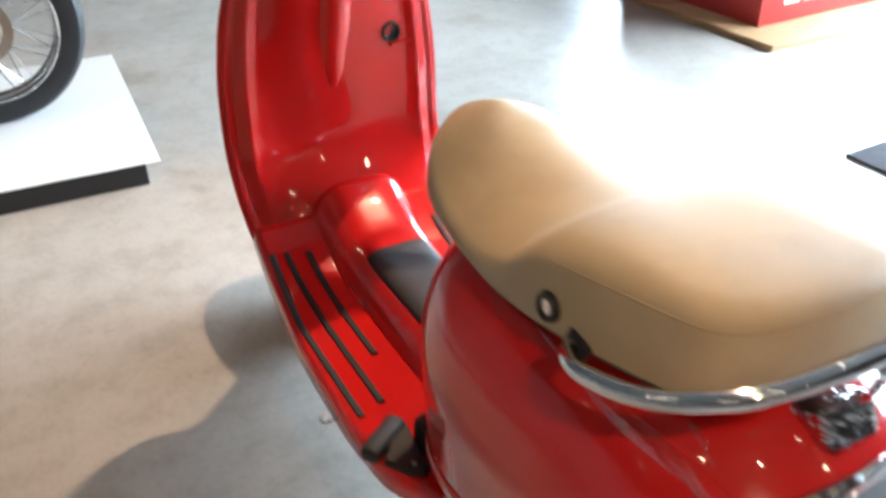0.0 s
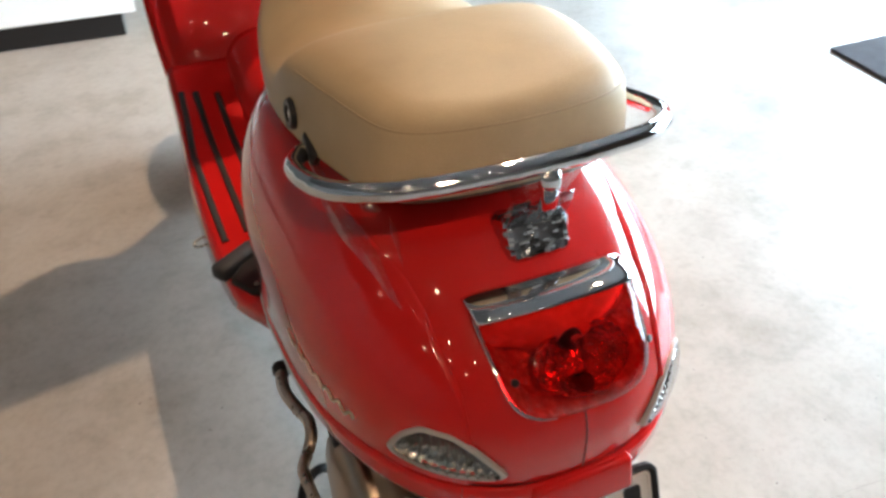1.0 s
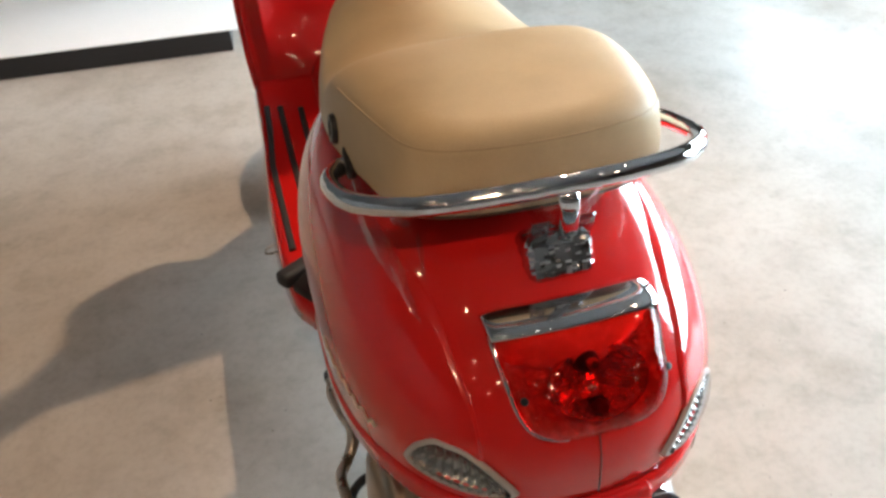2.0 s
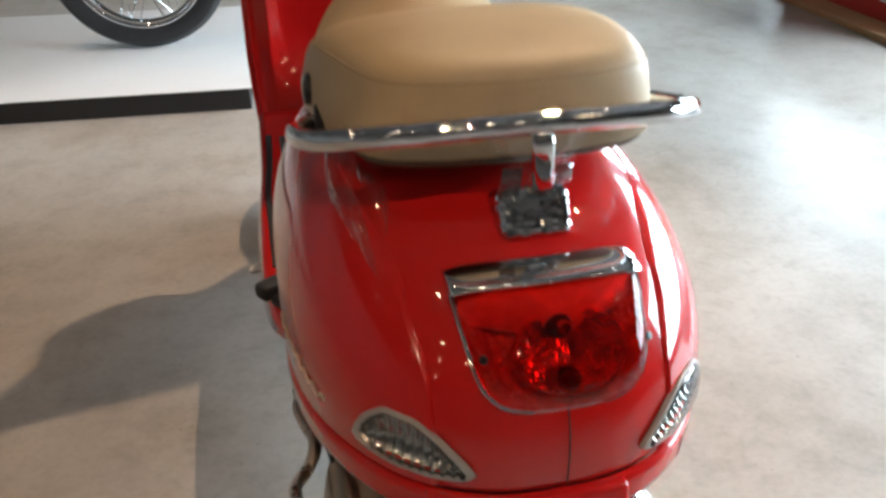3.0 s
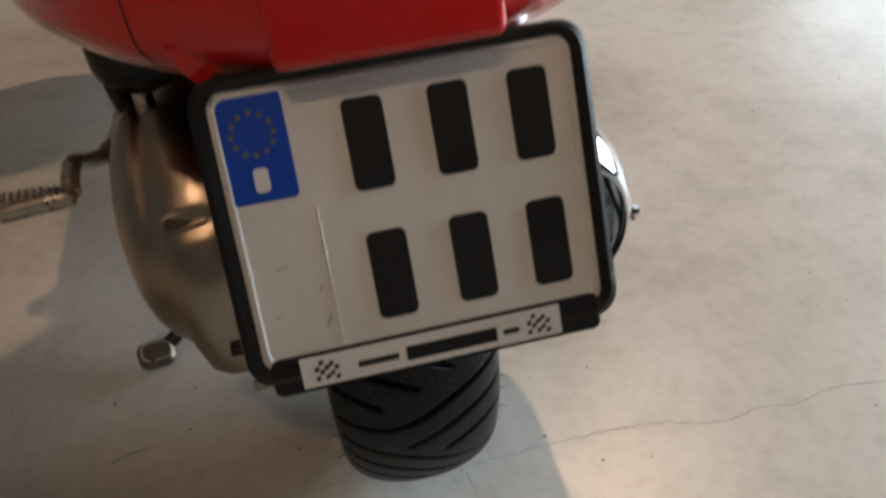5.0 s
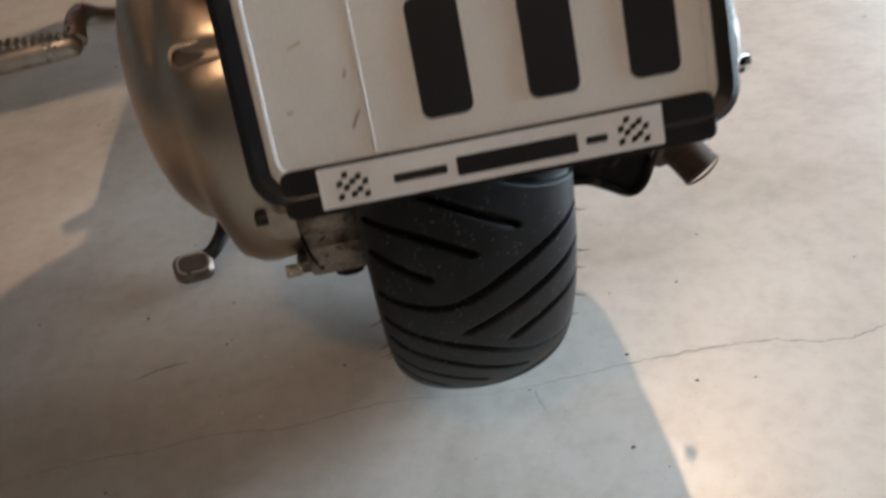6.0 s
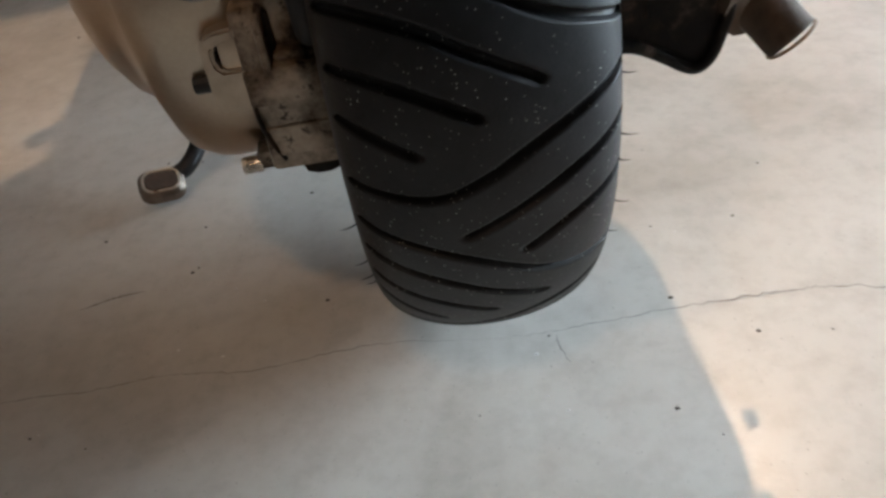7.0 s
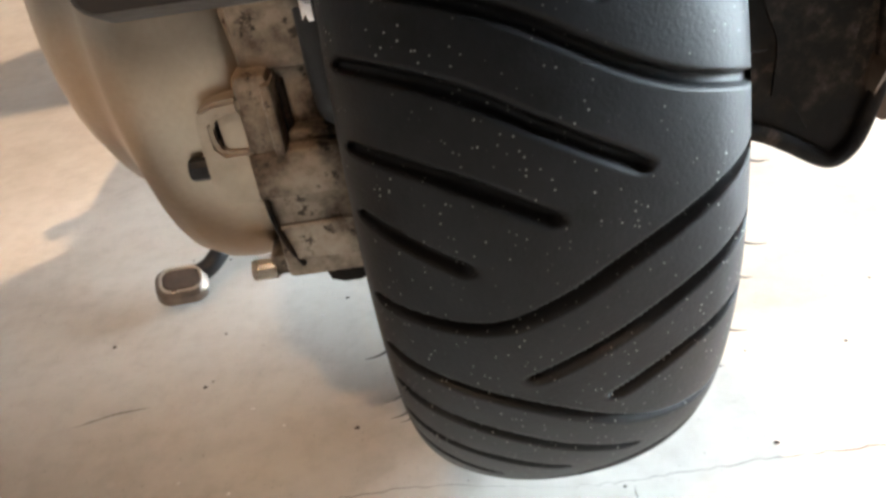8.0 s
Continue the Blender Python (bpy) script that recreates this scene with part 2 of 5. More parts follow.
def rubber_tyre():
    """Black rubber with pale grit stuck to it."""
    mat, nt, b = nodes_of("tyre_rubber")
    xyz = coords(nt)
    v = add(nt, "ShaderNodeTexVoronoi", Scale=330.0)
    nt.links.new(xyz, v.inputs["Vector"])
    some = noise_tex(nt, 34.0, 3.0, 0.5, xyz)
    grain = noise_tex(nt, 700.0, 2.0, 0.6, xyz)
    dots = ramp(nt, v.outputs["Distance"], [(0.06, (1, 1, 1)), (0.15, (0, 0, 0))])
    where = ramp(nt, some, [(0.38, (0, 0, 0)), (0.54, (1, 1, 1))])
    c = ramp(nt, noise_tex(nt, 40.0, 6.0, 0.75, xyz), [(0.3, (0.006, 0.0062, 0.007)), (0.7, (0.017, 0.0175, 0.0195))])
    c = mix(nt, c, (0.34, 0.34, 0.32), mix(nt, dots, where, 1.0, "MULTIPLY"))
    nt.links.new(c, b.inputs["Base Color"])
    b.inputs["Roughness"].default_value = 0.50
    b.inputs["Specular IOR Level"].default_value = 0.26
    bump(nt, b, grain, 0.25, 0.0006)
    return mat


def faceted(name, color, rough, metal):
    """A moulded reflector of many small facets."""
    mat, nt, b = nodes_of(name)
    v = add(nt, "ShaderNodeTexVoronoi", Scale=150.0)
    nt.links.new(coords(nt), v.inputs["Vector"])
    tone = ramp(nt, noise_tex(nt, 70.0, 3.0), [(0.3, tuple(c * 0.45 for c in color)), (0.7, color)])
    nt.links.new(tone, b.inputs["Base Color"])
    b.inputs["Metallic"].default_value, b.inputs["Roughness"].default_value = metal, rough
    bump(nt, b, v.outputs["Distance"], 0.8, 0.003)
    return mat


def foil_metal():
    """Chrome under crumpled clear film."""
    mat, nt, b = nodes_of("chrome_under_film")
    v = add(nt, "ShaderNodeTexVoronoi", Scale=170.0)
    nt.links.new(coords(nt), v.inputs["Vector"])
    b.inputs["Base Color"].default_value = (0.55, 0.55, 0.56, 1)
    b.inputs["Metallic"].default_value, b.inputs["Roughness"].default_value = 1.0, 0.09
    bump(nt, b, mix(nt, v.outputs["Distance"], noise_tex(nt, 200.0, 2.0), 0.4), 0.2, 0.0006)
    return mat


M = {
    "concrete": concrete(),
    "red": basic("red_paint", (0.61, 0.012, 0.010), 0.22, vary=0.05, scale=5.0, fine=900.0, bumped=0.01, coat=1.0, rough_vary=0.03, spec=0.12),
    "tan": basic("tan_vinyl", (0.45, 0.345, 0.20), 0.50, vary=0.11, scale=9.0, fine=650.0, bumped=0.35),
    "pan": basic("dark_brown_vinyl", (0.10, 0.072, 0.045), 0.55, vary=0.15, scale=12.0, fine=400.0, bumped=0.3),
    "badge": basic("pale_metal_badge", (0.70, 0.62, 0.50), 0.35, metal=0.5, vary=0.1, bumped=0.05),
    "piping": basic("tan_piping", (0.36, 0.27, 0.15), 0.55, vary=0.08, fine=500.0),
    "chrome": basic("chrome", (0.80, 0.80, 0.81), 0.06, metal=1.0, vary=0.03, scale=9.0, fine=300.0, bumped=0.02, rough_vary=0.03),
    "film": foil_metal(),
    "black": basic("black_plastic", (0.010, 0.010, 0.011), 0.36, spec=0.35, vary=0.2, fine=320.0, bumped=0.2),
    "rubber": basic("black_rubber", (0.020, 0.021, 0.023), 0.62, vary=0.2, fine=420.0, bumped=0.4),
    "tyre": rubber_tyre(),
    "plate": basic("plate_white", (0.74, 0.75, 0.74), 0.38, vary=0.05, scale=20.0, fine=700.0, bumped=0.08),
    "plate_blue": basic("plate_blue", (0.008, 0.07, 0.52), 0.35, vary=0.06, scale=30.0, fine=600.0, bumped=0.05),
    "ink": basic("black_ink", (0.012, 0.012, 0.013), 0.35, vary=0.1, bumped=0.05),
    "star": basic("faded_gold_ink", (0.16, 0.15, 0.09), 0.45, vary=0.1, bumped=0.0),
    "label": basic("white_label", (0.72, 0.73, 0.73), 0.45, vary=0.04, scale=25.0, bumped=0.05),
    "alloy": basic("painted_alloy", (0.41, 0.335, 0.26), 0.31, rough_vary=0.02, metal=1.0, vary=0.10, scale=11.0, fine=380.0, bumped=0.15),
    "casting": cast_metal(),
    "steel": basic("worn_steel", (0.55, 0.49, 0.42), 0.34, metal=0.9, vary=0.22, scale=50.0, fine=300.0, bumped=0.3, rough_vary=0.15),
    "pad_steel": basic("dull_pad_steel", (0.17, 0.135, 0.11), 0.38, metal=0.8, vary=0.25, scale=80.0, fine=300.0, bumped=0.3),
    "pad_dark": basic("dark_recess_face", (0.06, 0.042, 0.032), 0.55, vary=0.35, scale=90.0, fine=300.0, bumped=0.3),
    "wrap_dark": glassy("shaded_clear_wrap", (0.66, 0.62, 0.63), 0.08, 0.10),
    "rust": basic("worn_bare_metal", (0.20, 0.13, 0.08), 0.6, metal=0.3, vary=0.3, scale=60.0, fine=300.0, bumped=0.4),
    "muffler": sooty(),
    "flaked": flaked(),
    "pipe": basic("tarnished_steel", (0.075, 0.050, 0.034), 0.7, spec=0.2, vary=0.55, scale=45.0, fine=260.0, bumped=0.3),
    "lens_red": red_lens(),
    "lens_clear": glassy("clear_lens", (0.86, 0.86, 0.85), 0.06),
    "reflector": faceted("red_reflector", (0.95, 0.52, 0.42), 0.14, 0.85),
    "slope": basic("bright_red_slope", (0.85, 0.40, 0.30), 0.28, vary=0.15, scale=30.0, fine=120.0, bumped=0.3),
    "dark_red": basic("dark_red_housing", (0.07, 0.010, 0.009), 0.20, vary=0.4, scale=50.0, fine=200.0, bumped=0.3),
    "lamp_inner": faceted("red_lamp_inner", (0.72, 0.24, 0.18), 0.30, 0.15),
    "bare": basic("bare_cast_alloy", (0.36, 0.295, 0.23), 0.35, rough_vary=0.05, metal=0.8, vary=0.18, scale=60.0, fine=260.0, bumped=0.3),
    "silver": basic("silver_reflector", (0.50, 0.48, 0.46), 0.13, metal=1.0, vary=0.1, scale=60.0, fine=260.0, bumped=0.08),
    "rim_plastic": basic("grey_lens_rim", (0.46, 0.45, 0.44), 0.35, vary=0.05, bumped=0.1),
    "white_board": basic("white_board", (0.78, 0.77, 0.75), 0.35, vary=0.03, scale=3.0, bumped=0.05),
    "black_board": basic("black_board", (0.014, 0.013, 0.013), 0.5, vary=0.2, scale=5.0, bumped=0.1),
    "box_red": basic("red_carton", (0.50, 0.045, 0.04), 0.5, vary=0.05, scale=4.0, bumped=0.1),
    "birch": basic("pale_plywood", (0.52, 0.33, 0.17), 0.4, vary=0.12, scale=3.0, fine=90.0, bumped=0.1),
    "carpet": basic("grey_door_mat", (0.10, 0.10, 0.115), 0.95, vary=0.2, scale=20.0, fine=300.0, bumped=1.0),
    "wall": basic("dark_plaster", (0.16, 0.145, 0.13), 0.8, vary=0.08, scale=2.0, fine=150.0, bumped=0.2),
    "pale_wall": basic("pale_plaster", (0.20, 0.19, 0.18), 0.8, vary=0.06, scale=2.0, fine=150.0, bumped=0.2),
    "ceiling": basic("dark_ceiling", (0.07, 0.068, 0.066), 0.85, vary=0.08, scale=1.5, fine=120.0, bumped=0.2),
    "frame": basic("dark_window_frame", (0.06, 0.06, 0.065), 0.4, vary=0.1),
    "outside": glow("bright_outdoors", (0.80, 0.92, 1.0), WINDOW_GLOW),
    "lamp": glow("lamp_lens", WARM, 150.0),
    "wrap": glassy("clear_wrap", (0.90, 0.88, 0.88), 0.08, 0.13),
    "pane": glassy("window_glass", (0.95, 0.97, 0.97), 0.01),
    "grit": basic("dark_grit", (0.06, 0.05, 0.045), 0.8, vary=0.4),
    "chip": basic("pale_chip", (0.75, 0.74, 0.72), 0.6, vary=0.1),
    "crack": basic("crack_shadow", (0.19, 0.17, 0.15), 0.9, vary=0.25, scale=80.0),
}

# ---- the room ----
X0, X1, Y0, Y1, H = -6.0, 4.2, -5.0, 8.5, 3.1


def wall(name, sx, sy, sz, at, mat, label, category="wall"):
    ob = part(name, rbox(sx, sy, sz, 0.0), mat, None, "", smooth=False, m=Matrix.Translation(at))
    return tagged(ob, label, category, kind="structure")


floor = wall("floor", X1 - X0 + 0.6, Y1 - Y0 + 0.6, 0.2, ((X0 + X1) / 2, (Y0 + Y1) / 2, -0.1), M["concrete"], "polished grey concrete showroom floor with stains and fine cracks", "floor")
# ceiling and walls stay unseen; their tones are chosen to limit bounced light
wall("ceiling", X1 - X0 + 0.6, Y1 - Y0 + 0.6, 0.2, ((X0 + X1) / 2, (Y0 + Y1) / 2, H + 0.1), M["ceiling"], "dark painted showroom ceiling", "ceiling")
wall("wall_west", 0.2, Y1 - Y0, H, (X0 - 0.1, (Y0 + Y1) / 2, H / 2), M["pale_wall"], "plain pale plastered wall")
wall("wall_south", X1 - X0 + 0.4, 0.2, H, ((X0 + X1) / 2, Y0 - 0.1, H / 2), M["wall"], "plain dark plastered wall")
wall("wall_north", X1 - X0 + 0.4, 0.2, H, ((X0 + X1) / 2, Y1 + 0.1, H / 2), M["wall"], "plain dark plastered wall")
# the glazed east wall: openings between piers, with a sill below and a lintel above
OPENINGS = [(-0.9, 3.2, 0.25, 2.3), (3.8, 5.6, 0.20, 2.0)]
EDGES = [Y0, *[v for a, b, _, _ in OPENINGS for v in (a, b)], Y1]
for a, b in zip(EDGES[::2], EDGES[1::2]):
    wall("wall_east_pier", 0.2, b - a, H, (X1 + 0.1, (a + b) / 2, H / 2), M["wall"], "plain dark plastered wall pier between shop windows")
for n, (a, b, lo, hi) in enumerate(OPENINGS):
    wall("wall_east_sill", 0.2, b - a, lo, (X1 + 0.1, (a + b) / 2, lo / 2), M["wall"], "low sill under a shop window")
    wall("wall_east_lintel", 0.2, b - a, H - hi, (X1 + 0.1, (a + b) / 2, (H + hi) / 2), M["wall"], "plain lintel over a shop window")
    win = thing(f"window_{n + 1}", "tall shop window with dark metal frame and clear panes", "window", (X1 + 0.1, (a + b) / 2, lo))
    win["kind"] = "structure"
    count = max(1, round((b - a) / 1.15))
    step = (b - a) / count
    for k in range(count + 1):
        y = a + k * step - (a + b) / 2
        y += 0.025 if k == 0 else -0.025 if k == count else 0
        part("mullion", rbox(0.07, 0.05, hi - lo - 0.1, 0.004, 1), M["frame"], win, m=Matrix.Translation((0, y, (hi - lo) / 2)))
    for z in (0.025, hi - lo - 0.025):
        part("frame_rail", rbox(0.07, b - a, 0.05, 0.004, 1), M["frame"], win, m=Matrix.Translation((0, 0, z)))
    part("transom", rbox(0.065, b - a - 0.06, 0.06, 0.004, 1), M["frame"], win, m=Matrix.Translation((0, 0, (hi - lo) * 0.60)))
    for k in range(count):
        pane = part("pane", rbox(0.006, step - 0.05, hi - lo - 0.1, 0.0), M["pane"], win, smooth=False, m=Matrix.Translation((0.0, a + (k + 0.5) * step - (a + b) / 2, (hi - lo) / 2)))
        pane.visible_shadow = False
sheet = part("backdrop", rbox(0.02, 14.5, 5.0, 0.0), M["outside"], None, smooth=False, m=Matrix.Translation((X1 + 1.2, 1.6, 2.3)))
tagged(sheet, "bright overcast daylight outside the shop windows", "backdrop", kind="structure")

# warm spotlights under the ceiling
# x, y, watts, and the half width of the cone in degrees: two strong ones beside the scooter, weaker ones over the rest of the floor
LAMPS = (
    (1.5, 0.45, 25.0, 40), (1.1, 1.58, 250.0, 35), (-3.6, 2.2, 60.0, 40), (0.6, 4.4, 60.0, 40), (-3.4, 4.4, 60.0, 40), (-1.3, 2.6, 76.0, 38),
    (-3.4, -3.2, 18.0, 34), (-2.0, -3.0, 18.0, 34), (-0.8, -3.2, 18.0, 34), (-3.0, -1.6, 18.0, 34), (-1.6, -1.6, 22.0, 40),
    (-0.4, -1.8, 95.0, 11), (-3.4, 0.2, 14.0, 34), (-2.0, 0.4, 26.0, 34), (0.6, -3.0, 10.0, 30), (1.6, -1.4, 8.0, 30),
    (-1.0, -0.6, 0, 0), (-0.2, -2.6, 0, 0), (-2.2, -2.2, 0, 0), (-1.2, -2.4, 0, 0), (0.9, -2.2, 0, 0), (0.2, -1.0, 0, 0), (1.9, -2.6, 0, 0), (-1.8, 1.4, 0, 0),
)
AIMED = {(-0.4, -1.8): (0.0, -0.05, 0.66), (1.1, 1.58): (-0.45, 0.75, 0.0)}  # tilted towards the scooter
first = thing("ceiling_spotlight", "small warm round spotlight on a short stem under the ceiling", "spotlight", (0, 0, H), "spotlights under the ceiling")
part("stem", slab(rounded_rect(0.02, 0.02, 0.009), 0.16), M["black"], first, m=Matrix.Translation((0, 0, -0.16)))
finish("housing", *lathe([(0.0, -0.14), (0.040, -0.14), (0.052, -0.17), (0.058, -0.27), (0.054, -0.27), (0.050, -0.2)], 24, "z"), M["black"], first)
finish("lamp_face", *lathe([(0.0, -0.262), (0.018, -0.263), (0.030, -0.266)], 24, "z"), M["lamp"], first, "glowing warm lamp face")
for n, (x, y, watts, cone) in enumerate(LAMPS):
    if n:
        copy_thing(first, look((x, y, H), AIMED[(x, y)], 0) if (x, y) in AIMED else Matrix.Translation((x, y, H)))
    else:
        first.location = (x, y, H)
    if not watts:  # a fitting added for its glint on chrome and paint, without a beam
        continue
    lamp = bpy.data.lights.new("spotlight", "SPOT")
    lamp.energy, lamp.color, lamp.spot_size, lamp.spot_blend, lamp.shadow_soft_size = watts, WARM, radians(2 * cone), 0.6, 0.03
    ob = new("spotlight_beam", lamp)
    turn = look((x, y, H), AIMED[(x, y)], 0) if (x, y) in AIMED else Matrix.Translation((x, y, H))
    ob.matrix_world = turn @ Matrix.Translation((0, 0, -0.29))
    tagged(ob, "warm beam of a ceiling spotlight", "light")

# ---- the scooter: its rear wheel stands near the origin, it points along +y ----
scooter = thing("motor_scooter", "glossy red vintage-style motor scooter with tan seat, on its centre stand", "scooter")
YC, YF, ZT, Z0 = 0.12, 0.47, 0.775, 0.56


def body(phi, z, off=0.0):
    """A point of the rear bodywork; phi: degrees round it from the tail (0) by the right side (90) to the front (180)."""
    def at(p, h):
        s = min(max((h - Z0) / (ZT - Z0), 0), 1)
        w, reach = 0.2170 * (1 - s**2.05) ** 0.5, 0.33 * (1 - s**2) ** 0.714
        if h < Z0:
            w -= 0.05 * (Z0 - h) ** 1.1
        sign, q = (1, p) if p >= 0 else (-1, -p)
        if q <= 90:
            x, y = math.sin(radians(q)) ** (2 / 2.4), YC - reach * math.cos(radians(q)) ** (2 / 2.4)
        else:
            x, y = math.sin(radians(q)) ** (2 / 3.2), YC + (YF - YC) * (1 - 0.25 * s**3) * abs(math.cos(radians(q))) ** (2 / 3.2)
        return Vector((sign * w * x - 0.005, y, h))
    p = at(phi, z)
    if off:
        e = 0.5
        du = at(phi + e, z) - at(phi - e, z)
        dv = at(phi, min(z + 0.002, ZT - 0.0005)) - at(phi, z - 0.002)
        n = du.cross(dv)
        p = p + off * n.normalized()
    return p


def ridge(phi):
    """Height of the lower edge of the side bodywork."""
    return hermite(body(abs(phi), 0.5).y, (-0.3, -0.14, -0.03, 0.08, 0.26, 0.47), (0.531, 0.531, 0.518, 0.495, 0.437, 0.37))


def crease(phi):
    """Height of the shoulder line where a side panel meets the tail."""
    return hermite(abs(phi), (0, 20, 25, 26.5, 33, 35, 43, 52, 68, 90, 130, 180), (0.5, 0.54, 0.600, 0.632, 0.672, 0.683, 0.701, 0.709, 0.718, 0.722, 0.722, 0.722))


def indicator_edge(a):
    """Outline of a rear indicator: degrees round the body and height."""
    t = (1 - math.cos(a)) / 2
    phi = 16.0 + 30.5 * t
    if math.sin(a) >= 0:
        return phi, hermite(t, (0, 0.03, 0.13, 0.28, 0.48, 0.66, 0.86, 0.96, 1), (0.5510, 0.5575, 0.5715, 0.5865, 0.5965, 0.5970, 0.5830, 0.5660, 0.5540))
    return phi, hermite(t, (0, 0.03, 0.10, 0.3, 0.6, 0.85, 0.96, 1), (0.5510, 0.5475, 0.5452, 0.5432, 0.5428, 0.5445, 0.5480, 0.5540))


def in_indicator(phi, z, k=0.93):
    """Whether a spot of the tail lies in the opening for an indicator."""
    p = 32.0 + (abs(phi) - 32.0) / k
    if not 16.1 < p < 46.4:
        return False
    a = math.acos(1 - 2 * (p - 16.0) / 30.5)
    h = 0.5660 + (z - 0.5660) / k
    return indicator_edge(-a)[1] < h < indicator_edge(a)[1]


def in_lamp(phi, z):
    """Whether a spot of the tail lies in the opening for the rear lamp."""
    if abs(phi) > 80 or not 0.6105 < z < 0.694:
        return False
    h = (z - 0.607) / 0.090
    reach = (0.069 + 0.017 * h) * (1 - abs(2 * h - 1) ** (3.4 if h < 0.5 else 9.0)) ** 0.3
    return abs(body(phi, z).x) < 0.96 * reach


def pierced(f, place, nu, nv, wrap=False):
    """A sheet without the faces that lie in an opening for a lamp; place: u, v to degrees and height."""
    verts, faces = grid(f, nu, nv, wrap)
    kept = []
    for n, face in enumerate(faces):
        i, j = divmod(n, nv)
        spot = place((i + 0.5) / nu, (j + 0.5) / nv)
        if not in_indicator(*spot) and not in_lamp(*spot):
            kept.append(face)
    return verts, kept


def shell_place(u, v):
    phi = -180 + 360 * u
    lo = ridge(phi)
    return phi, lo + (ZT - 0.0003 - lo) * math.sin(v * math.pi / 2)


finish("rear_shell", *pierced(lambda u, v: body(*shell_place(u, v)), shell_place, 288, 72, wrap=True), M["red"], scooter, "glossy red painted steel tail", thick=0.002)


def side_panel(sign):
    def place(u, v):
        phi = 24.5 + (178 - 24.5) * u**1.4
        lo, hi = ridge(phi) + 0.001, max(crease(phi), ridge(phi) + 0.004)
        return phi, lo + (hi - lo) * (1 - (1 - v) ** 1.5)

    def f(u, v):
        phi, z = place(u, v)
        edge = min((max(crease(phi), ridge(phi) + 0.004) - z) / 0.012, 1.0)
        off = -0.001 + 0.0042 * math.sqrt(max(edge, 0)) * min(u / 0.03, 1.0)
        return body(sign * phi, z, off)
    finish("side_panel", *pierced(f, place, 180, 64), M["red"], scooter, "bulging glossy red side panel")


side_panel(1), side_panel(-1)


def band(u, v):
    """The rolled lip below the tail and the panels."""
    phi = -150 + 300 * u
    top = ridge(phi)
    drop = 0.058 if abs(phi) < 60 else 0.058 - 0.018 * min((abs(phi) - 60) / 60, 1)
    z = top - 0.003 - drop * v
    out = 0.0065 * math.sin(min(v / 0.16, 1) * math.pi / 2) - 0.022 * max(0, v - 0.45) ** 2 / 0.3
    return body(phi + 0.01, z, out)


finish("rear_lip", *grid(band, 150, 16), M["red"], scooter, "red rolled lower lip of the tail", thick=0.003)
# dark joint under the lip's upper edge
finish("lip_joint", *grid(lambda u, v: body(-150 + 300 * u + 0.01, ridge(-150 + 300 * u) - 0.008 + 0.012 * v, -0.004), 120, 2), M["ink"], scooter)
# joint down the middle of the tail
seam_pts = [body(0.6, z, 0.0004) for z in np.linspace(0.533, 0.612, 9)]
finish("tail_joint", *tube(seam_pts, 0.0007, 8, 2), M["ink"], scooter)
for phi in (-27.0, 34.0):
    finish("lip_seam", *tube([band((150 + phi) / 300, float(v)) + Vector((0, -0.0004, 0)) for v in np.linspace(0.05, 0.8, 7)], 0.0004, 8, 2), M["ink"], scooter)
# cover above the number plate
part("plate_cover", rbox(0.114, 0.030, 0.042, 0.006, 4), M["red"], scooter, m=pose(0.0, -0.2085, 0.5035, -14, 0, 0))


# pointed red tongue of the tail beside the plate
part("tail_tongue", slab([(-0.106, 0.010), (0.06, 0.010), (0.06, 0.0), (-0.070, 0.0), (-0.086, -0.006), (-0.093, -0.014), (-0.100, -0.004)], 0.004, 0.001), M["red"], scooter, m=Matrix.Translation((0.0, -0.193, 0.486)) @ pose(0, 0, 0, 90, 0, 0))


# rear lamp: a trapezoid with rounded lower corners and a chrome brow
def lamp_edge(a):
    """Outline of the lamp, seen from behind: x, and 0 to 1 upwards."""
    c, s = math.cos(a), math.sin(a)
    e = 7.0 if s > 0 else 3.4
    x = math.copysign(abs(c) ** (2 / e), c)
    y = math.copysign(abs(s) ** (2 / e), s)
    h = (y + 1) / 2
    return x * (0.069 + 0.017 * h), h


def lamp_pt(a, rise, ring=1.0):
    x, h = lamp_edge(a)
    h = 0.5 + (h - 0.5) * ring
    x *= ring
    z = 0.607 + 0.090 * h
    base = Vector((x, hermite(z, (0.6, 0.607, 0.65, 0.69, 0.70), (-0.199, -0.1975, -0.168, -0.121, -0.106)) + 0.9 * x * x + 2.2 * abs(x) ** 3, z))
    return base + rise * Vector((0, -0.80, 0.60))


tail_lamp = finish("tail_lamp", *grid(lambda u, v: lamp_pt(2 * math.pi * u, -0.008 + 0.0125 * v, 1.022 - 0.016 * v), 96, 3, wrap=True), M["chrome"], scooter, "red rear lamp with chrome brow", thick=0.002)


def dome(ring, hh):
    return 0.003 + 0.036 * math.sqrt(max(0.0, 1 - ring**5)) * (0.75 + 0.25 * math.sin(math.pi * hh)) * (1 - 0.72 * hh**3)


def lens(u, v):
    a, ring = 2 * math.pi * u, max(1.0 - v, 0.001)
    return lamp_pt(a, dome(ring, 0.5 + (lamp_edge(a)[1] - 0.5) * ring), ring)


finish("lens", *grid(lens, 96, 30, wrap=True), M["lens_red"], tail_lamp, "glossy transparent red lens").visible_shadow = False
finish("lamp_bowl", *grid(lambda u, v: lamp_pt(2 * math.pi * u, -0.003 - 0.022 * min(v * 3, 1), 0.99 * (1 - v) + 0.001), 96, 30, wrap=True), M["lamp_inner"], tail_lamp, "dark red inner of the lamp")


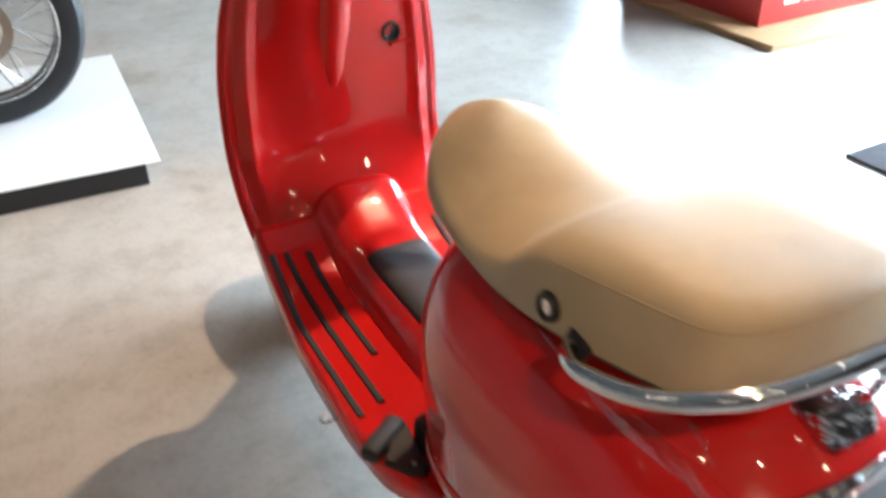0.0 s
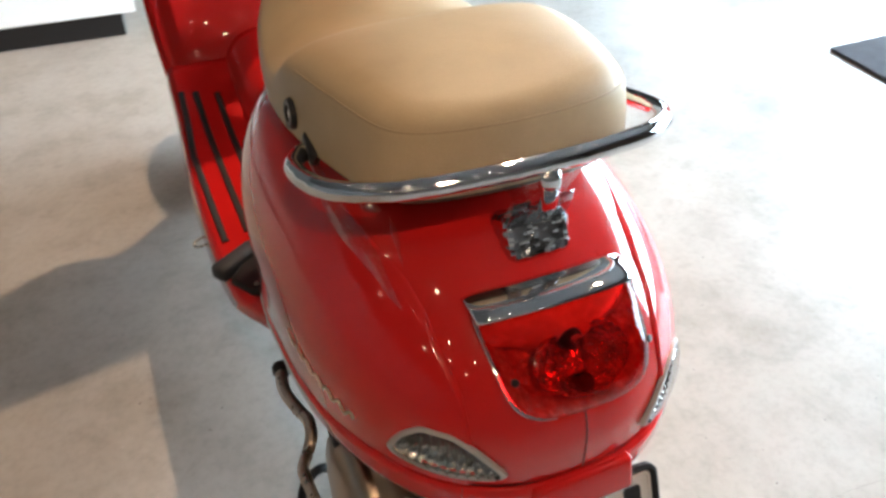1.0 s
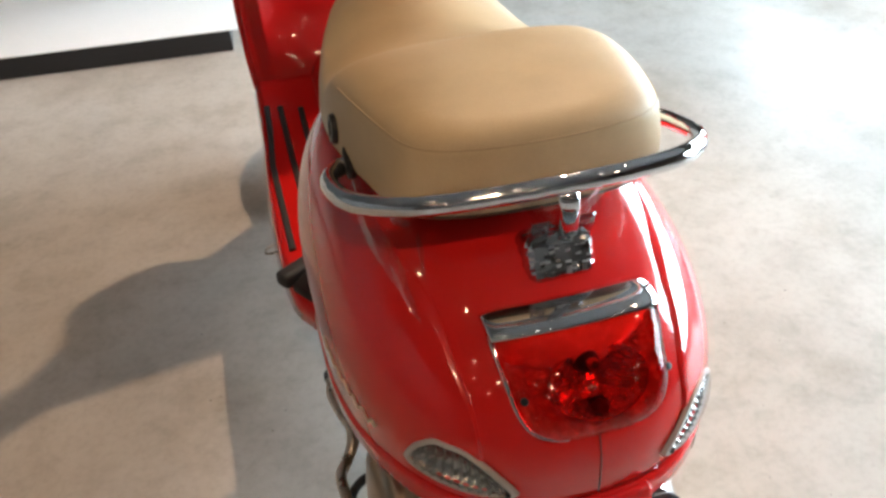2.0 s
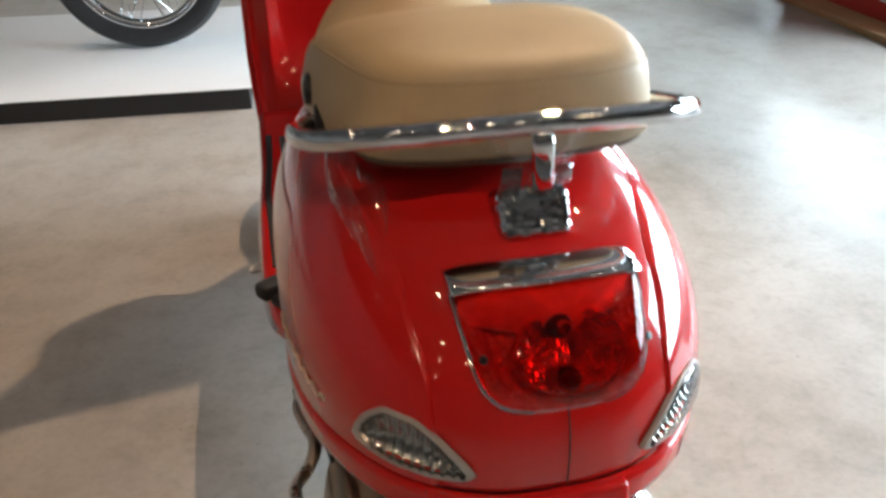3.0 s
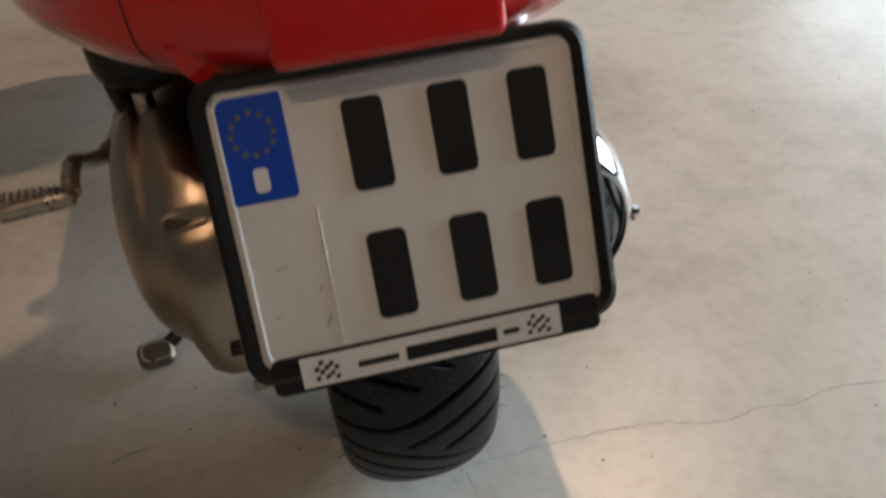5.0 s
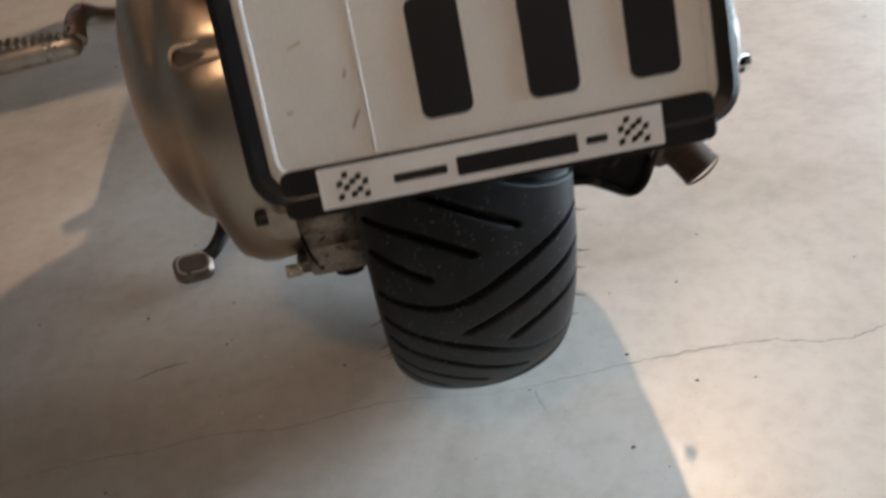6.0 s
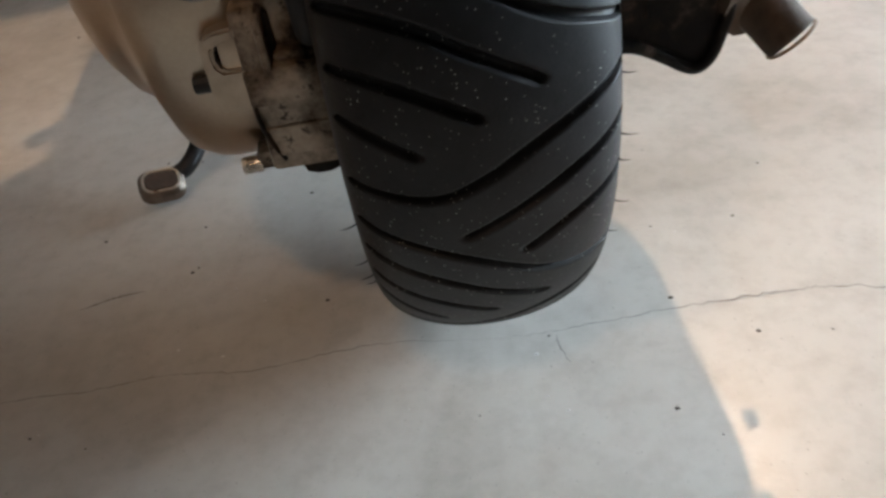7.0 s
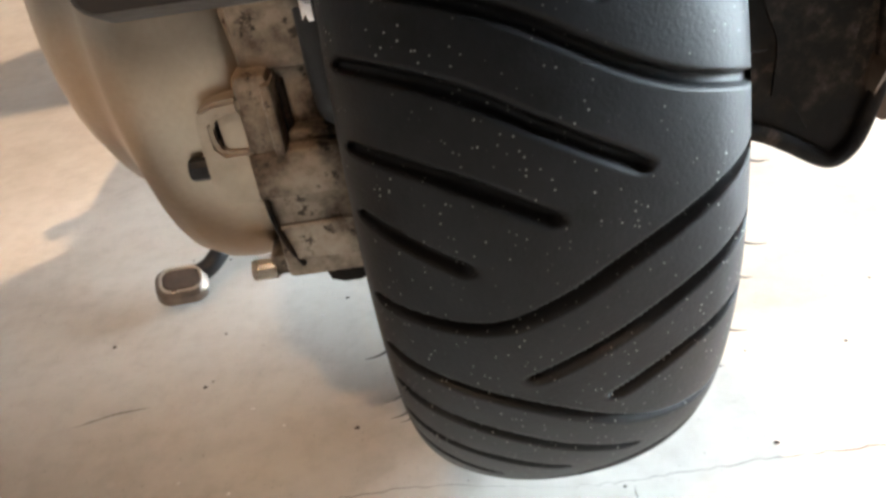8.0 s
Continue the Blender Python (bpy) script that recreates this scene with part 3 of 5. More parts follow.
def slope_pt(u, v):
    """Bright slope under the brow, sagging towards the round reflector."""
    k = -1 + 2 * u
    h = 0.97 - (0.34 + 0.08 * math.cos(2.2 * k)) * v
    z = 0.607 + 0.090 * h
    x = k * (0.064 + 0.017 * h)
    y = hermite(z, (0.6, 0.607, 0.65, 0.69, 0.70), (-0.199, -0.1975, -0.168, -0.121, -0.106)) + 0.9 * x * x + 2.2 * abs(x) ** 3
    rise = (0.005 + 0.013 * math.sin(math.pi * v**0.8)) * (1 - 0.9 * k**6) - 0.018 * v**2.5 + 0.0012 * math.sin(9 * k + 5 * v)
    return Vector((x, y - 0.80 * rise, z + 0.60 * rise))


finish("lamp_slope", *grid(slope_pt, 48, 14), M["slope"], tail_lamp)
bowl_at = Matrix.Translation((0.010, -0.163, 0.640)) @ pose(0, 0, 0, -34, 0, 0)


def bowl_pt(u, v):
    """A round reflector with a raised rim and fluted floor."""
    a, r = 2 * math.pi * u, 0.045 * (1 - v)
    lift = hermite(v, (0, 0.04, 0.12, 0.35, 1), (-0.002, -0.009, -0.008, 0.000, 0.014))
    return bowl_at @ Vector((1.12 * r * math.cos(a), lift + 0.0007 * math.sin(120 * r * math.cos(a) / 0.045) * min(v * 5, 1), 0.80 * r * math.sin(a)))


finish("round_reflector", *grid(bowl_pt, 120, 40, wrap=True), M["reflector"], tail_lamp)
HOLDER = [(0.0, -0.016), (0.007, -0.015), (0.012, -0.010), (0.014, -0.002), (0.015, 0.008)]
for x, z, k in ((-0.008, 0.020, 0.9), (-0.004, -0.023, 0.7)):
    finish("bulb", *lathe([(r * k, h) for r, h in HOLDER], 24, "y"), M["dark_red"] if k < 0.8 else M["ink"], tail_lamp, "dark bulb holder", m=bowl_at @ Matrix.Translation((x, 0, z)))
finish("glass_bulb", *lathe([(0.0, -0.026), (0.004, -0.025), (0.006, -0.021), (0.006, -0.014)], 18, "y"), M["silver"], tail_lamp, m=bowl_at @ Matrix.Translation((-0.008, 0, 0.020)))


def fluted_pt(u, v):
    """A small fluted prism block beside the bulbs."""
    x = -0.030 + 0.026 * u
    return bowl_at @ Vector((x, -0.010 - 0.003 * math.sin(math.pi * v) ** 0.3 * math.sin(math.pi * u) ** 0.3 - 0.0009 * abs(math.sin(22 * u)), -0.012 + 0.024 * v))


finish("prism", *grid(fluted_pt, 84, 12), M["reflector"], tail_lamp)


def brow(u, v):
    """Broad chrome visor along the top of the lens."""
    k = -1 + 2 * u
    x = 0.0865 * k
    side = abs(k) ** 10
    front = lamp_pt(math.pi / 2, 0.0, 1.035)
    y = front.y + 0.9 * x * x + 2.2 * abs(x) ** 3
    down = 0.006 * side
    return Vector((x, y + 0.002 - 0.041 * v + 0.006 * side * v, 0.7035 - down - 0.003 * v + 0.003 * math.sin(math.pi * v) - 0.004 * k * k))


finish("chrome_brow", *grid(brow, 60, 8), M["chrome"], tail_lamp, "broad chrome brow over the lens", thick=0.0025)
for sx in (-1, 1):
    line = [lamp_pt(math.pi / 2 - sx * math.pi / 2 + sx * math.pi * t, 0.004, 1.02) for t in np.linspace(-0.42, 0.42, 30)]
    finish("side_trim", *tube(line, 0.0011, 8, 1), M["chrome"], tail_lamp)
    finish("screw", *lathe([(0.0, -0.002), (0.0035, -0.0015), (0.004, 0.0)], 14, "y"), M["black"], tail_lamp, m=Matrix.Translation((sx * 0.071, -0.185, 0.660)) @ pose(0, 0, 0, -30, 0, sx * 40))


# rear indicators: teardrops on the corners of the tail
def indicator(sign):
    def ringed(a, k, off):
        phi, z = indicator_edge(a)
        phi, z = 32.0 + (phi - 32.0) * k, 0.5660 + (z - 0.5660) * k
        return body(sign * phi, z, off)
    steps = ((1.0, 0.001), (1.0, 0.0036), (0.975, 0.0056), (0.885, 0.0062), (0.87, 0.003))
    rim = finish("rear_indicator", *grid(lambda u, v: ringed(2 * math.pi * u, *steps[round(v * 4)]), 72, 4, wrap=True), M["rim_plastic"], scooter, "clear rear indicator with pale rim")
    finish("lens", *grid(lambda u, v: ringed(2 * math.pi * u, max(0.90 * (1 - v), 0.002), 0.0060 + 0.004 * math.sqrt(1 - (1 - v) ** 2)), 64, 12, wrap=True), M["lens_clear"], rim).visible_shadow = False
    fluted = lambda u, v: 0.0040 - 0.016 * math.sqrt(1 - (1 - v) ** 2) + 0.0020 * math.sin(34 * math.cos(2 * math.pi * u) * (1 - v))
    finish("reflector", *grid(lambda u, v: ringed(2 * math.pi * u, max(0.885 * (1 - v), 0.002), fluted(u, v)), 160, 26, wrap=True), M["silver"], rim)
    finish("screw", *lathe([(0.0, 0.002), (0.0026, 0.0015), (0.003, 0.0)], 12, "z"), M["black"], rim, m=Matrix.Translation(body(sign * 18.6, 0.5530, 0.0066)) @ Vector((sign * 0.35, -0.9, 0.25)).to_track_quat("Z", "Y").to_matrix().to_4x4())


indicator(1), indicator(-1)

# chrome script badge on the left panel, as a plain flourish
flourish = [body(-(56 + 25 * t), 0.559 + 0.010 * t + (0.005 - 0.002 * t) * math.sin(40 * t), 0.0045) for t in np.linspace(0, 1, 34)]
finish("badge", *tube(flourish, 0.0016, 8, 2), M["badge"], scooter, "small pale metal script badge")

# clear wrap still clinging to the left shoulder, in sharp folds
def wrap_fold(pts, wide, high):
    def f(u, v):
        i = u * (len(pts) - 1)
        k = min(int(i), len(pts) - 2)
        phi, z = [a + (b - a) * (i - k) for a, b in zip(pts[k], pts[k + 1])]
        taper = math.sin(math.pi * min(max(u, 0.02), 0.98)) ** 0.6
        across = (v - 0.5) * wide * taper
        return body(phi, z + across, 0.0052 + high * taper * (1 - abs(2 * v - 1)) * (0.8 + 0.35 * math.sin(17 * u + 3 * v)))
    finish("wrap_fold", *grid(f, 40, 6), M["wrap"], scooter, "clear wrinkled protective wrap", smooth=False).visible_shadow = False


wrap_fold(((-96, 0.722), (-78, 0.713), (-60, 0.706), (-51, 0.698), (-42, 0.680)), 0.016, 0.005)
wrap_fold(((-80, 0.742), (-66, 0.737), (-52, 0.736)), 0.008, 0.003)
wrap_fold(((-70, 0.730), (-62, 0.726), (-54, 0.728)), 0.006, 0.003)
wrap_fold(((-50, 0.726), (-45, 0.716), (-42, 0.704)), 0.008, 0.003)

# ---- seat ----
# along the seat from the tail to the nose: y; then half width, bottom, side top, crown, roundness of the top
SEAT_Y = (-0.052, 0.0, 0.06, 0.13, 0.19, 0.212, 0.24, 0.32, 0.39, 0.46, 0.53, 0.60)
SEAT = (
    (0.128, 0.142, 0.156, 0.168, 0.173, 0.173, 0.172, 0.162, 0.150, 0.136, 0.114, 0.070),
    (0.774, 0.769, 0.763, 0.755, 0.749, 0.747, 0.744, 0.739, 0.736, 0.735, 0.738, 0.748),
    (0.850, 0.849, 0.846, 0.838, 0.824, 0.807, 0.786, 0.763, 0.760, 0.770, 0.790, 0.803),
    (0.857, 0.860, 0.861, 0.856, 0.843, 0.828, 0.815, 0.808, 0.812, 0.825, 0.842, 0.838),
    (5.5, 4.5, 3.8, 3.4, 3.2, 2.8, 2.3, 1.9, 1.9, 2.0, 2.1, 2.3),
)


def seat_at(y):
    return [hermite(y, SEAT_Y, row) for row in SEAT]


def seat_edge(a):
    """The seat's outline from above, with a squarish tail and a rounded nose."""
    c, s = math.cos(a), math.sin(a)
    if c < 0:
        y = 0.10 - 0.154 * abs(c) ** (2 / 2.6)
        q = (0.10 - y) / 0.154
        x = math.copysign(seat_at(y)[0] * (1 - q**10) ** 0.5, s)
    else:
        y = 0.10 + 0.503 * abs(c) ** (2 / 2.1)
        q = min((y - 0.10) / 0.503, 1.0)
        x = math.copysign(seat_at(min(y, 0.60))[0] * (1 - q**9) ** 0.5, s)
    return x, y


def seat_pt(u, v):
    """v: 0 at the lower edge, 0.4 at the padded edge, which is rolled over, 1 on the spine."""
    lo, hi = 0.31, 0.52
    if lo < v < hi:
        t = (v - lo) / (hi - lo)
        return (1 - t) ** 2 * seat_raw(u, lo) + 2 * t * (1 - t) * seat_raw(u, 0.4) + t * t * seat_raw(u, hi)
    return seat_raw(u, v)


def seat_raw(u, v):
    a = 2 * math.pi * u
    x, y = seat_edge(a)
    _, lo, side, crown, power = seat_at(y)
    if v < 0.4:
        t = v / 0.4
        k = 1.0 - 0.075 * t**1.6 + 0.012 * math.sin(math.pi * t)
        z = lo + (side - lo) * t
        spine = min(max(y, 0.08), 0.45)
        return Vector((x * k, spine + (y - spine) * (1 - 0.05 * t**1.6), z))
    k = 0.925 * (1 - (v - 0.4) / 0.6)
    spine = min(max(y, 0.08), 0.45)
    yy = spine + (y - spine) * k * 0.95 / 0.925
    _, _, side, crown, power = seat_at(yy)
    return Vector((x * k, yy, crown - (crown - side) * (k / 0.925) ** power))


cushion = finish("seat", *grid(seat_pt, 320, 66, wrap=True), M["tan"], scooter, "tan vinyl dual seat with raised rear half", sharp=75)
line = [seat_pt(float(u), 0.355) for u in np.linspace(0.235, 0.765, 160)]
finish("piping", *tube(line, 0.0010, 8, 1), M["piping"], cushion, "stitched seam round the seat top")
finish("seat_base", *grid(lambda u, v: Vector((seat_edge(2 * math.pi * u)[0] * (0.985 - 0.6 * v**3), 0.2 + (seat_edge(2 * math.pi * u)[1] - 0.2) * (0.99 - 0.5 * v**3), seat_at(seat_edge(2 * math.pi * u)[1])[1] + 0.004 - 0.032 * v**0.8)), 96, 12, wrap=True), M["pan"], cushion, "dark brown underside of the seat")
# round lock and strap end on the left flank
lock_at = Matrix.Translation((-0.1665, 0.147, 0.779)) @ pose(0, 0, 0, 0, -84, 0)
finish("lock_ring", *lathe([(0.0, 0.004), (0.009, 0.004), (0.010, 0.008), (0.015, 0.008), (0.017, 0.004), (0.017, -0.004)], 28, "z"), M["black"], cushion, "black ringed seat lock", m=lock_at)
finish("lock_face", *lathe([(0.0, 0.0065), (0.008, 0.006), (0.009, 0.004)], 24, "z"), M["chrome"], cushion, m=lock_at)
part("strap_end", rbox(0.012, 0.034, 0.024, 0.006), M["black"], cushion, m=pose(-0.163, 0.104, 0.760, 25, 0, 0))

# ---- chrome rail round the seat ----
RAIL = ((-0.160, 0.108, 0.757), (-0.178, 0.100, 0.756), (-0.191, 0.062, 0.765), (-0.180, -0.010, 0.787), (-0.135, -0.062, 0.806), (-0.07, -0.082, 0.814), (0.0, -0.088, 0.817), (0.07, -0.082, 0.814), (0.135, -0.062, 0.806), (0.180, -0.010, 0.787), (0.191, 0.062, 0.765), (0.178, 0.100, 0.756), (0.160, 0.108, 0.757))
rail_v, rail_f = tube(RAIL, 0.0098, 28, 24)
rail_v = [Vector(p) + 0.0004 * noise.noise_vector(Vector(p) * 75.0) for p in rail_v]  # faint ripples
rail = finish("grab_rail", rail_v, rail_f, M["chrome"], scooter, "polished chrome rail round the seat")
finish("rail_arm", *tube([(0.002, -0.090, 0.812), (0.001, -0.097, 0.802), (0.004, -0.092, 0.782), (0.008, -0.083, 0.760), (0.011, -0.074, 0.742)], 0.0095, 16, 6, flat=0.40), M["chrome"], rail, "flat chrome stay of the rail")


def skirt_pt(u, v):
    """Clear wrap stretched from the rail to the clamp."""
    k = -1 + 2 * u
    wide = hermite(v, (0, 0.25, 0.6, 1), (0.050, 0.040, 0.029, 0.032))
    y = hermite(v, (0, 0.5, 1), (-0.090, -0.088, -0.080)) + 0.002 * math.sin(9 * k + 6 * v)
    return Vector((0.004 + wide * k, y + 0.012 * k * k, 0.806 - 0.056 * v))


finish("clear_wrap", *grid(skirt_pt, 18, 12), M["wrap"], rail, "clear plastic wrap round the stay").visible_shadow = False
for x0 in (-0.021, 0.024):
    strip = [Vector((x0 + sx * 0.009, y, z)) for z, y in ((0.778, -0.086), (0.764, -0.084), (0.746, -0.077)) for sx in (-1, 1)]
    finish("wrap_strip", strip, [(0, 1, 3, 2), (2, 3, 5, 4)], M["wrap_dark"], rail, thick=0.0008).visible_shadow = False
clamp = rbox(0.067, 0.050, 0.046, 0.010, 3)
bmesh.ops.subdivide_edges(clamp, edges=[e for e in clamp.edges if e.calc_length() > 0.015], cuts=8, use_grid_fill=True)
crumple = random.Random(11)
for v in clamp.verts:
    v.co += Vector([crumple.uniform(-0.0008, 0.0008) for _ in range(3)])
part("clamp_plate", clamp, M["film"], rail, "chrome clamp still under crumpled clear film", m=pose(0.0035, -0.0625, 0.7215, -25, 0, 0), sharp=6)

# ---- number plate ----
PLATE = Matrix.Translation((0.0, -0.2325, 0.4065)) @ pose(0, 0, 0, 90 - 24.5, 0, 0)
holder = part("number_plate_holder", slab(rounded_rect(0.198, 0.156, 0.014), 0.010, 0.002), M["black"], scooter, "black plate holder with a dealer strip", m=PLATE @ Matrix.Translation((0, -0.004, -0.008)))
frame_out, frame_in = rounded_rect(0.203, 0.161, 0.015), rounded_rect(0.186, 0.146, 0.009)
n_edge = len(frame_out)
verts = [(x, y, z) for z, pts in ((0.0, frame_out), (0.006, frame_out), (0.008, [(x * 0.97, y * 0.97) for x, y in frame_out]), (0.006, frame_in), (0.002, frame_in)) for x, y in pts]
finish("frame", verts, [(k * n_edge + i, k * n_edge + (i + 1) % n_edge, (k + 1) * n_edge + (i + 1) % n_edge, (k + 1) * n_edge + i) for k in range(4) for i in range(n_edge)], M["black"], holder, m=PLATE @ Matrix.Translation((0, -0.001, 0)))
part("plate", slab(rounded_rect(0.190, 0.148, 0.009), 0.003, 0.001), M["plate"], holder, "pressed white number plate", m=PLATE @ Matrix.Translation((0, 0.0, 0.0015)))
# raised rim of the plate
rim_line = [PLATE @ Vector((x, y, 0.0048)) for x, y in rounded_rect(0.180, 0.139, 0.007)]
finish("plate_rim", *tube([*rim_line, rim_line[0]], 0.0013, 8, 1), M["plate"], holder)
part("blue_band", slab(rounded_rect(0.034, 0.054, 0.003), 0.0008), M["plate_blue"], holder, "blue band with a ring of small stars", m=PLATE @ Matrix.Translation((-0.0735, 0.0425, 0.0046)))
for k in range(12):
    a = radians(30 * k)
    part("star", slab([(0.0016 * math.cos(b), 0.0016 * math.sin(b)) for b in np.linspace(0, 2 * math.pi, 6)[:-1]], 0.0004), M["star"], holder, m=PLATE @ Matrix.Translation((-0.0735 + 0.0105 * math.cos(a), 0.0495 + 0.0105 * math.sin(a), 0.0054)))
part("bar", slab(rounded_rect(0.0075, 0.012, 0.002), 0.0004), M["label"], holder, m=PLATE @ Matrix.Translation((-0.0735, 0.0265, 0.0054)))
finish("plate_crease", *tube([PLATE @ Vector((-0.050, y, 0.0045)) for y in (0.008, -0.03, -0.066)], 0.0007, 6, 3), M["plate"], holder)
# the registration, as plain raised bars
for x, y in ((-0.018, 0.035), (0.026, 0.035), (0.068, 0.035), (-0.018, -0.034), (0.026, -0.034), (0.068, -0.034)):
    part("bar", slab(rounded_rect(0.021, 0.047, 0.004), 0.0016, 0.0006), M["ink"], holder, m=PLATE @ Matrix.Translation((x, y, 0.0044)))
# scuffs on the plate
for x, y, w, turn in ((-0.073, -0.020, 0.006, 20), (-0.056, -0.034, 0.0035, 70), (-0.055, -0.052, 0.008, 60), (-0.080, -0.045, 0.003, 10)):
    part("scuff", slab(rounded_rect(w, 0.0011, 0.0004), 0.0002), M["steel"], holder, m=PLATE @ Matrix.Translation((x, y, 0.0045)) @ pose(0, 0, 0, 0, 0, turn))
# dealer strip below
part("strip", slab(rounded_rect(0.180, 0.020, 0.004), 0.0085, 0.001), M["black"], holder, m=PLATE @ Matrix.Translation((0.0, -0.0775, -0.001)))
part("strip_label", slab(rounded_rect(0.142, 0.0165, 0.0006), 0.0006), M["label"], holder, "white dealer strip", m=PLATE @ Matrix.Translation((-0.004, -0.0770, 0.0078)))
for x, w, h in ((-0.034, 0.022, 0.0034), (0.006, 0.050, 0.0078), (0.039, 0.009, 0.003)):
    part("bar", slab(rounded_rect(w, h, 0.0008), 0.0003), M["ink"], holder, m=PLATE @ Matrix.Translation((x, -0.0780, 0.0084)))
for cx in (-0.062, 0.054):
    for i in range(5):
        for j in range(4):
            if (i + j) % 2 == 0:
                part("check", slab([(0, 0), (0.0024, 0.0003), (0.0026, 0.0027), (0.0002, 0.0024)], 0.0003), M["ink"], holder, m=PLATE @ Matrix.Translation((cx + 0.0026 * i - 0.006, -0.0825 + 0.0026 * j + 0.0008 * math.sin(1.4 * i), 0.0084)))

# ---- rear wheel ----
WHEEL = Vector((-0.0075, 0.0, 0.222))
TYRE_R, TYRE_W = 0.2100, 0.0620
PITCH = 36.0
# tread grooves over one pitch: (across in mm, degrees) knots from the shoulder inwards
GROOVES = (
    ((-56, -25.5), (-14, -21.3), (26, -15.4), (59, -13.0)),
    ((-56, -19.2), (-26, -16.1), (-4, -12.7), (22, -8.7)),
    ((-56, -12.0), (-29, -9.3), (-3, -5.5)),
    ((-56, -5.6), (-29, -1.6)),
    ((59, -6.6), (20, -1.4), (-2, 2.1), (-24, 4.4), (-56, 3.6)),
    ((59, 0.5), (33, 3.9), (11, 7.3), (-12, 10.8)),
    ((59, 8.4), (35, 11.0), (14, 14.6)),
)
SEGS = []
for g in GROOVES:
    line = [(v / 1000, radians(t) * TYRE_R) for v, t in g]
    fine = smooth_path([(a, b, 0) for a, b in line], 6)
    SEGS += [(p.x, p.y, q.x, q.y) for p, q in zip(fine, fine[1:])]
SEGS = np.array(SEGS)
LAP = radians(PITCH) * TYRE_R


def groove_depth(v, s):
    """Depth of the tread pattern at v across and s along the tyre (arrays)."""
    best = np.full(v.shape, 1.0)
    for lap in (-LAP, 0.0, LAP):
        for ax, ay, bx, by in SEGS:
            dx, dy = bx - ax, by - ay
            t = np.clip(((v - ax) * dx + (s - lap - ay) * dy) / (dx * dx + dy * dy), 0, 1)
            best = np.minimum(best, np.hypot(v - ax - t * dx, s - lap - ay - t * dy))
    return 0.0052 * np.clip((0.0027 - best) / 0.0015, 0, 1)


rear_wheel = finish("rear_wheel", *lathe([(0.06, -0.030), (0.10, -0.034), (0.118, -0.044), (0.128, -0.046), (0.128, -0.040), (0.115, -0.02), (0.115, 0.02), (0.128, 0.040), (0.128, 0.046), (0.118, 0.044), (0.10, 0.034), (0.06, 0.030)], 64, "x"), M["alloy"], scooter, "small alloy rear wheel", m=Matrix.Translation(WHEEL))
NV = 100
vv = np.linspace(-1, 1, NV + 1)
# finer along the part of the tread that faces the camera
ang = np.radians(np.r_[np.arange(-50, 62, 0.16), np.arange(62, 310, 0.7)])
NS = len(ang)
A, V = np.meshgrid(ang, vv, indexing="ij")
# carcass profile: round crown over the tread, then the sidewall down to the bead
lat = TYRE_W * np.sin(np.clip(V * 1.42, -1.42, 1.42)) / math.sin(1.42)
drop = 0.045 * (1 - np.cos(np.clip(np.abs(V) * 1.42, 0, 1.42)) ** 0.72)
arc = np.mod(A, radians(PITCH)) * TYRE_R
arc = np.where(arc > radians(22) * TYRE_R, arc - LAP, arc)
rad = TYRE_R - drop - groove_depth(lat, arc) * (np.abs(lat) < 0.0605)
verts = np.stack([lat, -rad * np.cos(A), -rad * np.sin(A)], -1).reshape(-1, 3)
k = NV + 1
faces = [(i * k + j, ((i + 1) % NS) * k + j, ((i + 1) % NS) * k + j + 1, i * k + j + 1) for i in range(NS) for j in range(NV)]
me = bpy.data.meshes.new("tyre")
me.from_pydata(verts.tolist(), [], faces)
me.transform(Matrix.Translation(WHEEL))
tyre = finish_mesh("tyre", me, M["tyre"], rear_wheel, "wide black scooter tyre with curved tread grooves", sharp=80)
for sx in (-1, 1):
    finish("sidewall", *lathe([(0.169, sx * 0.0618), (0.160, sx * 0.0605), (0.146, sx * 0.056), (0.132, sx * 0.046), (0.126, sx * 0.042)], 72, "x"), M["tyre"], rear_wheel, m=Matrix.Translation(WHEEL))
# moulding hairs left on the tread
for sx, deg, along in ((1, 6, 0.010), (1, 11, 0.007), (1, 21, 0.010), (1, -4, 0.008), (-1, 16, 0.010), (-1, 28, 0.009), (-1, 36, 0.010), (1, 32, 0.008), (1, -15, 0.007), (-1, 42, 0.008)):
    a = radians(deg)
    r = TYRE_R - 0.034
    p = WHEEL + Vector((sx * 0.0615, -r * math.cos(a), -r * math.sin(a)))
    finish("hair", *tube([p, p + Vector((sx * along * 0.4, -along * 0.15, -0.0006)), p + Vector((sx * along * 0.8, -along * 0.3, 0.0))], lambda s: 0.0004 * (1.2 - s), 6, 3), M["ink"], rear_wheel)

# ---- engine, kick starter, exhaust, stand ----
ENG = Vector((-0.13, 0.0, 0.262))


def casing_ring(u, r, x, dip=0.0):
    """A long rounded outline in the y, z plane: a round rear end and a front end 0.34 m ahead."""
    a = 2 * math.pi * u
    c, s = math.cos(a), math.sin(a)
    y = -r * c if c > 0 else -1.25 * r * c
    z = r * s if c > 0 else r * s * (1 - 0.25 * c * c)
    if 0 < c:
        z -= dip * (1 - s) * 0.5
    return Vector((x, y, ENG.z + z))


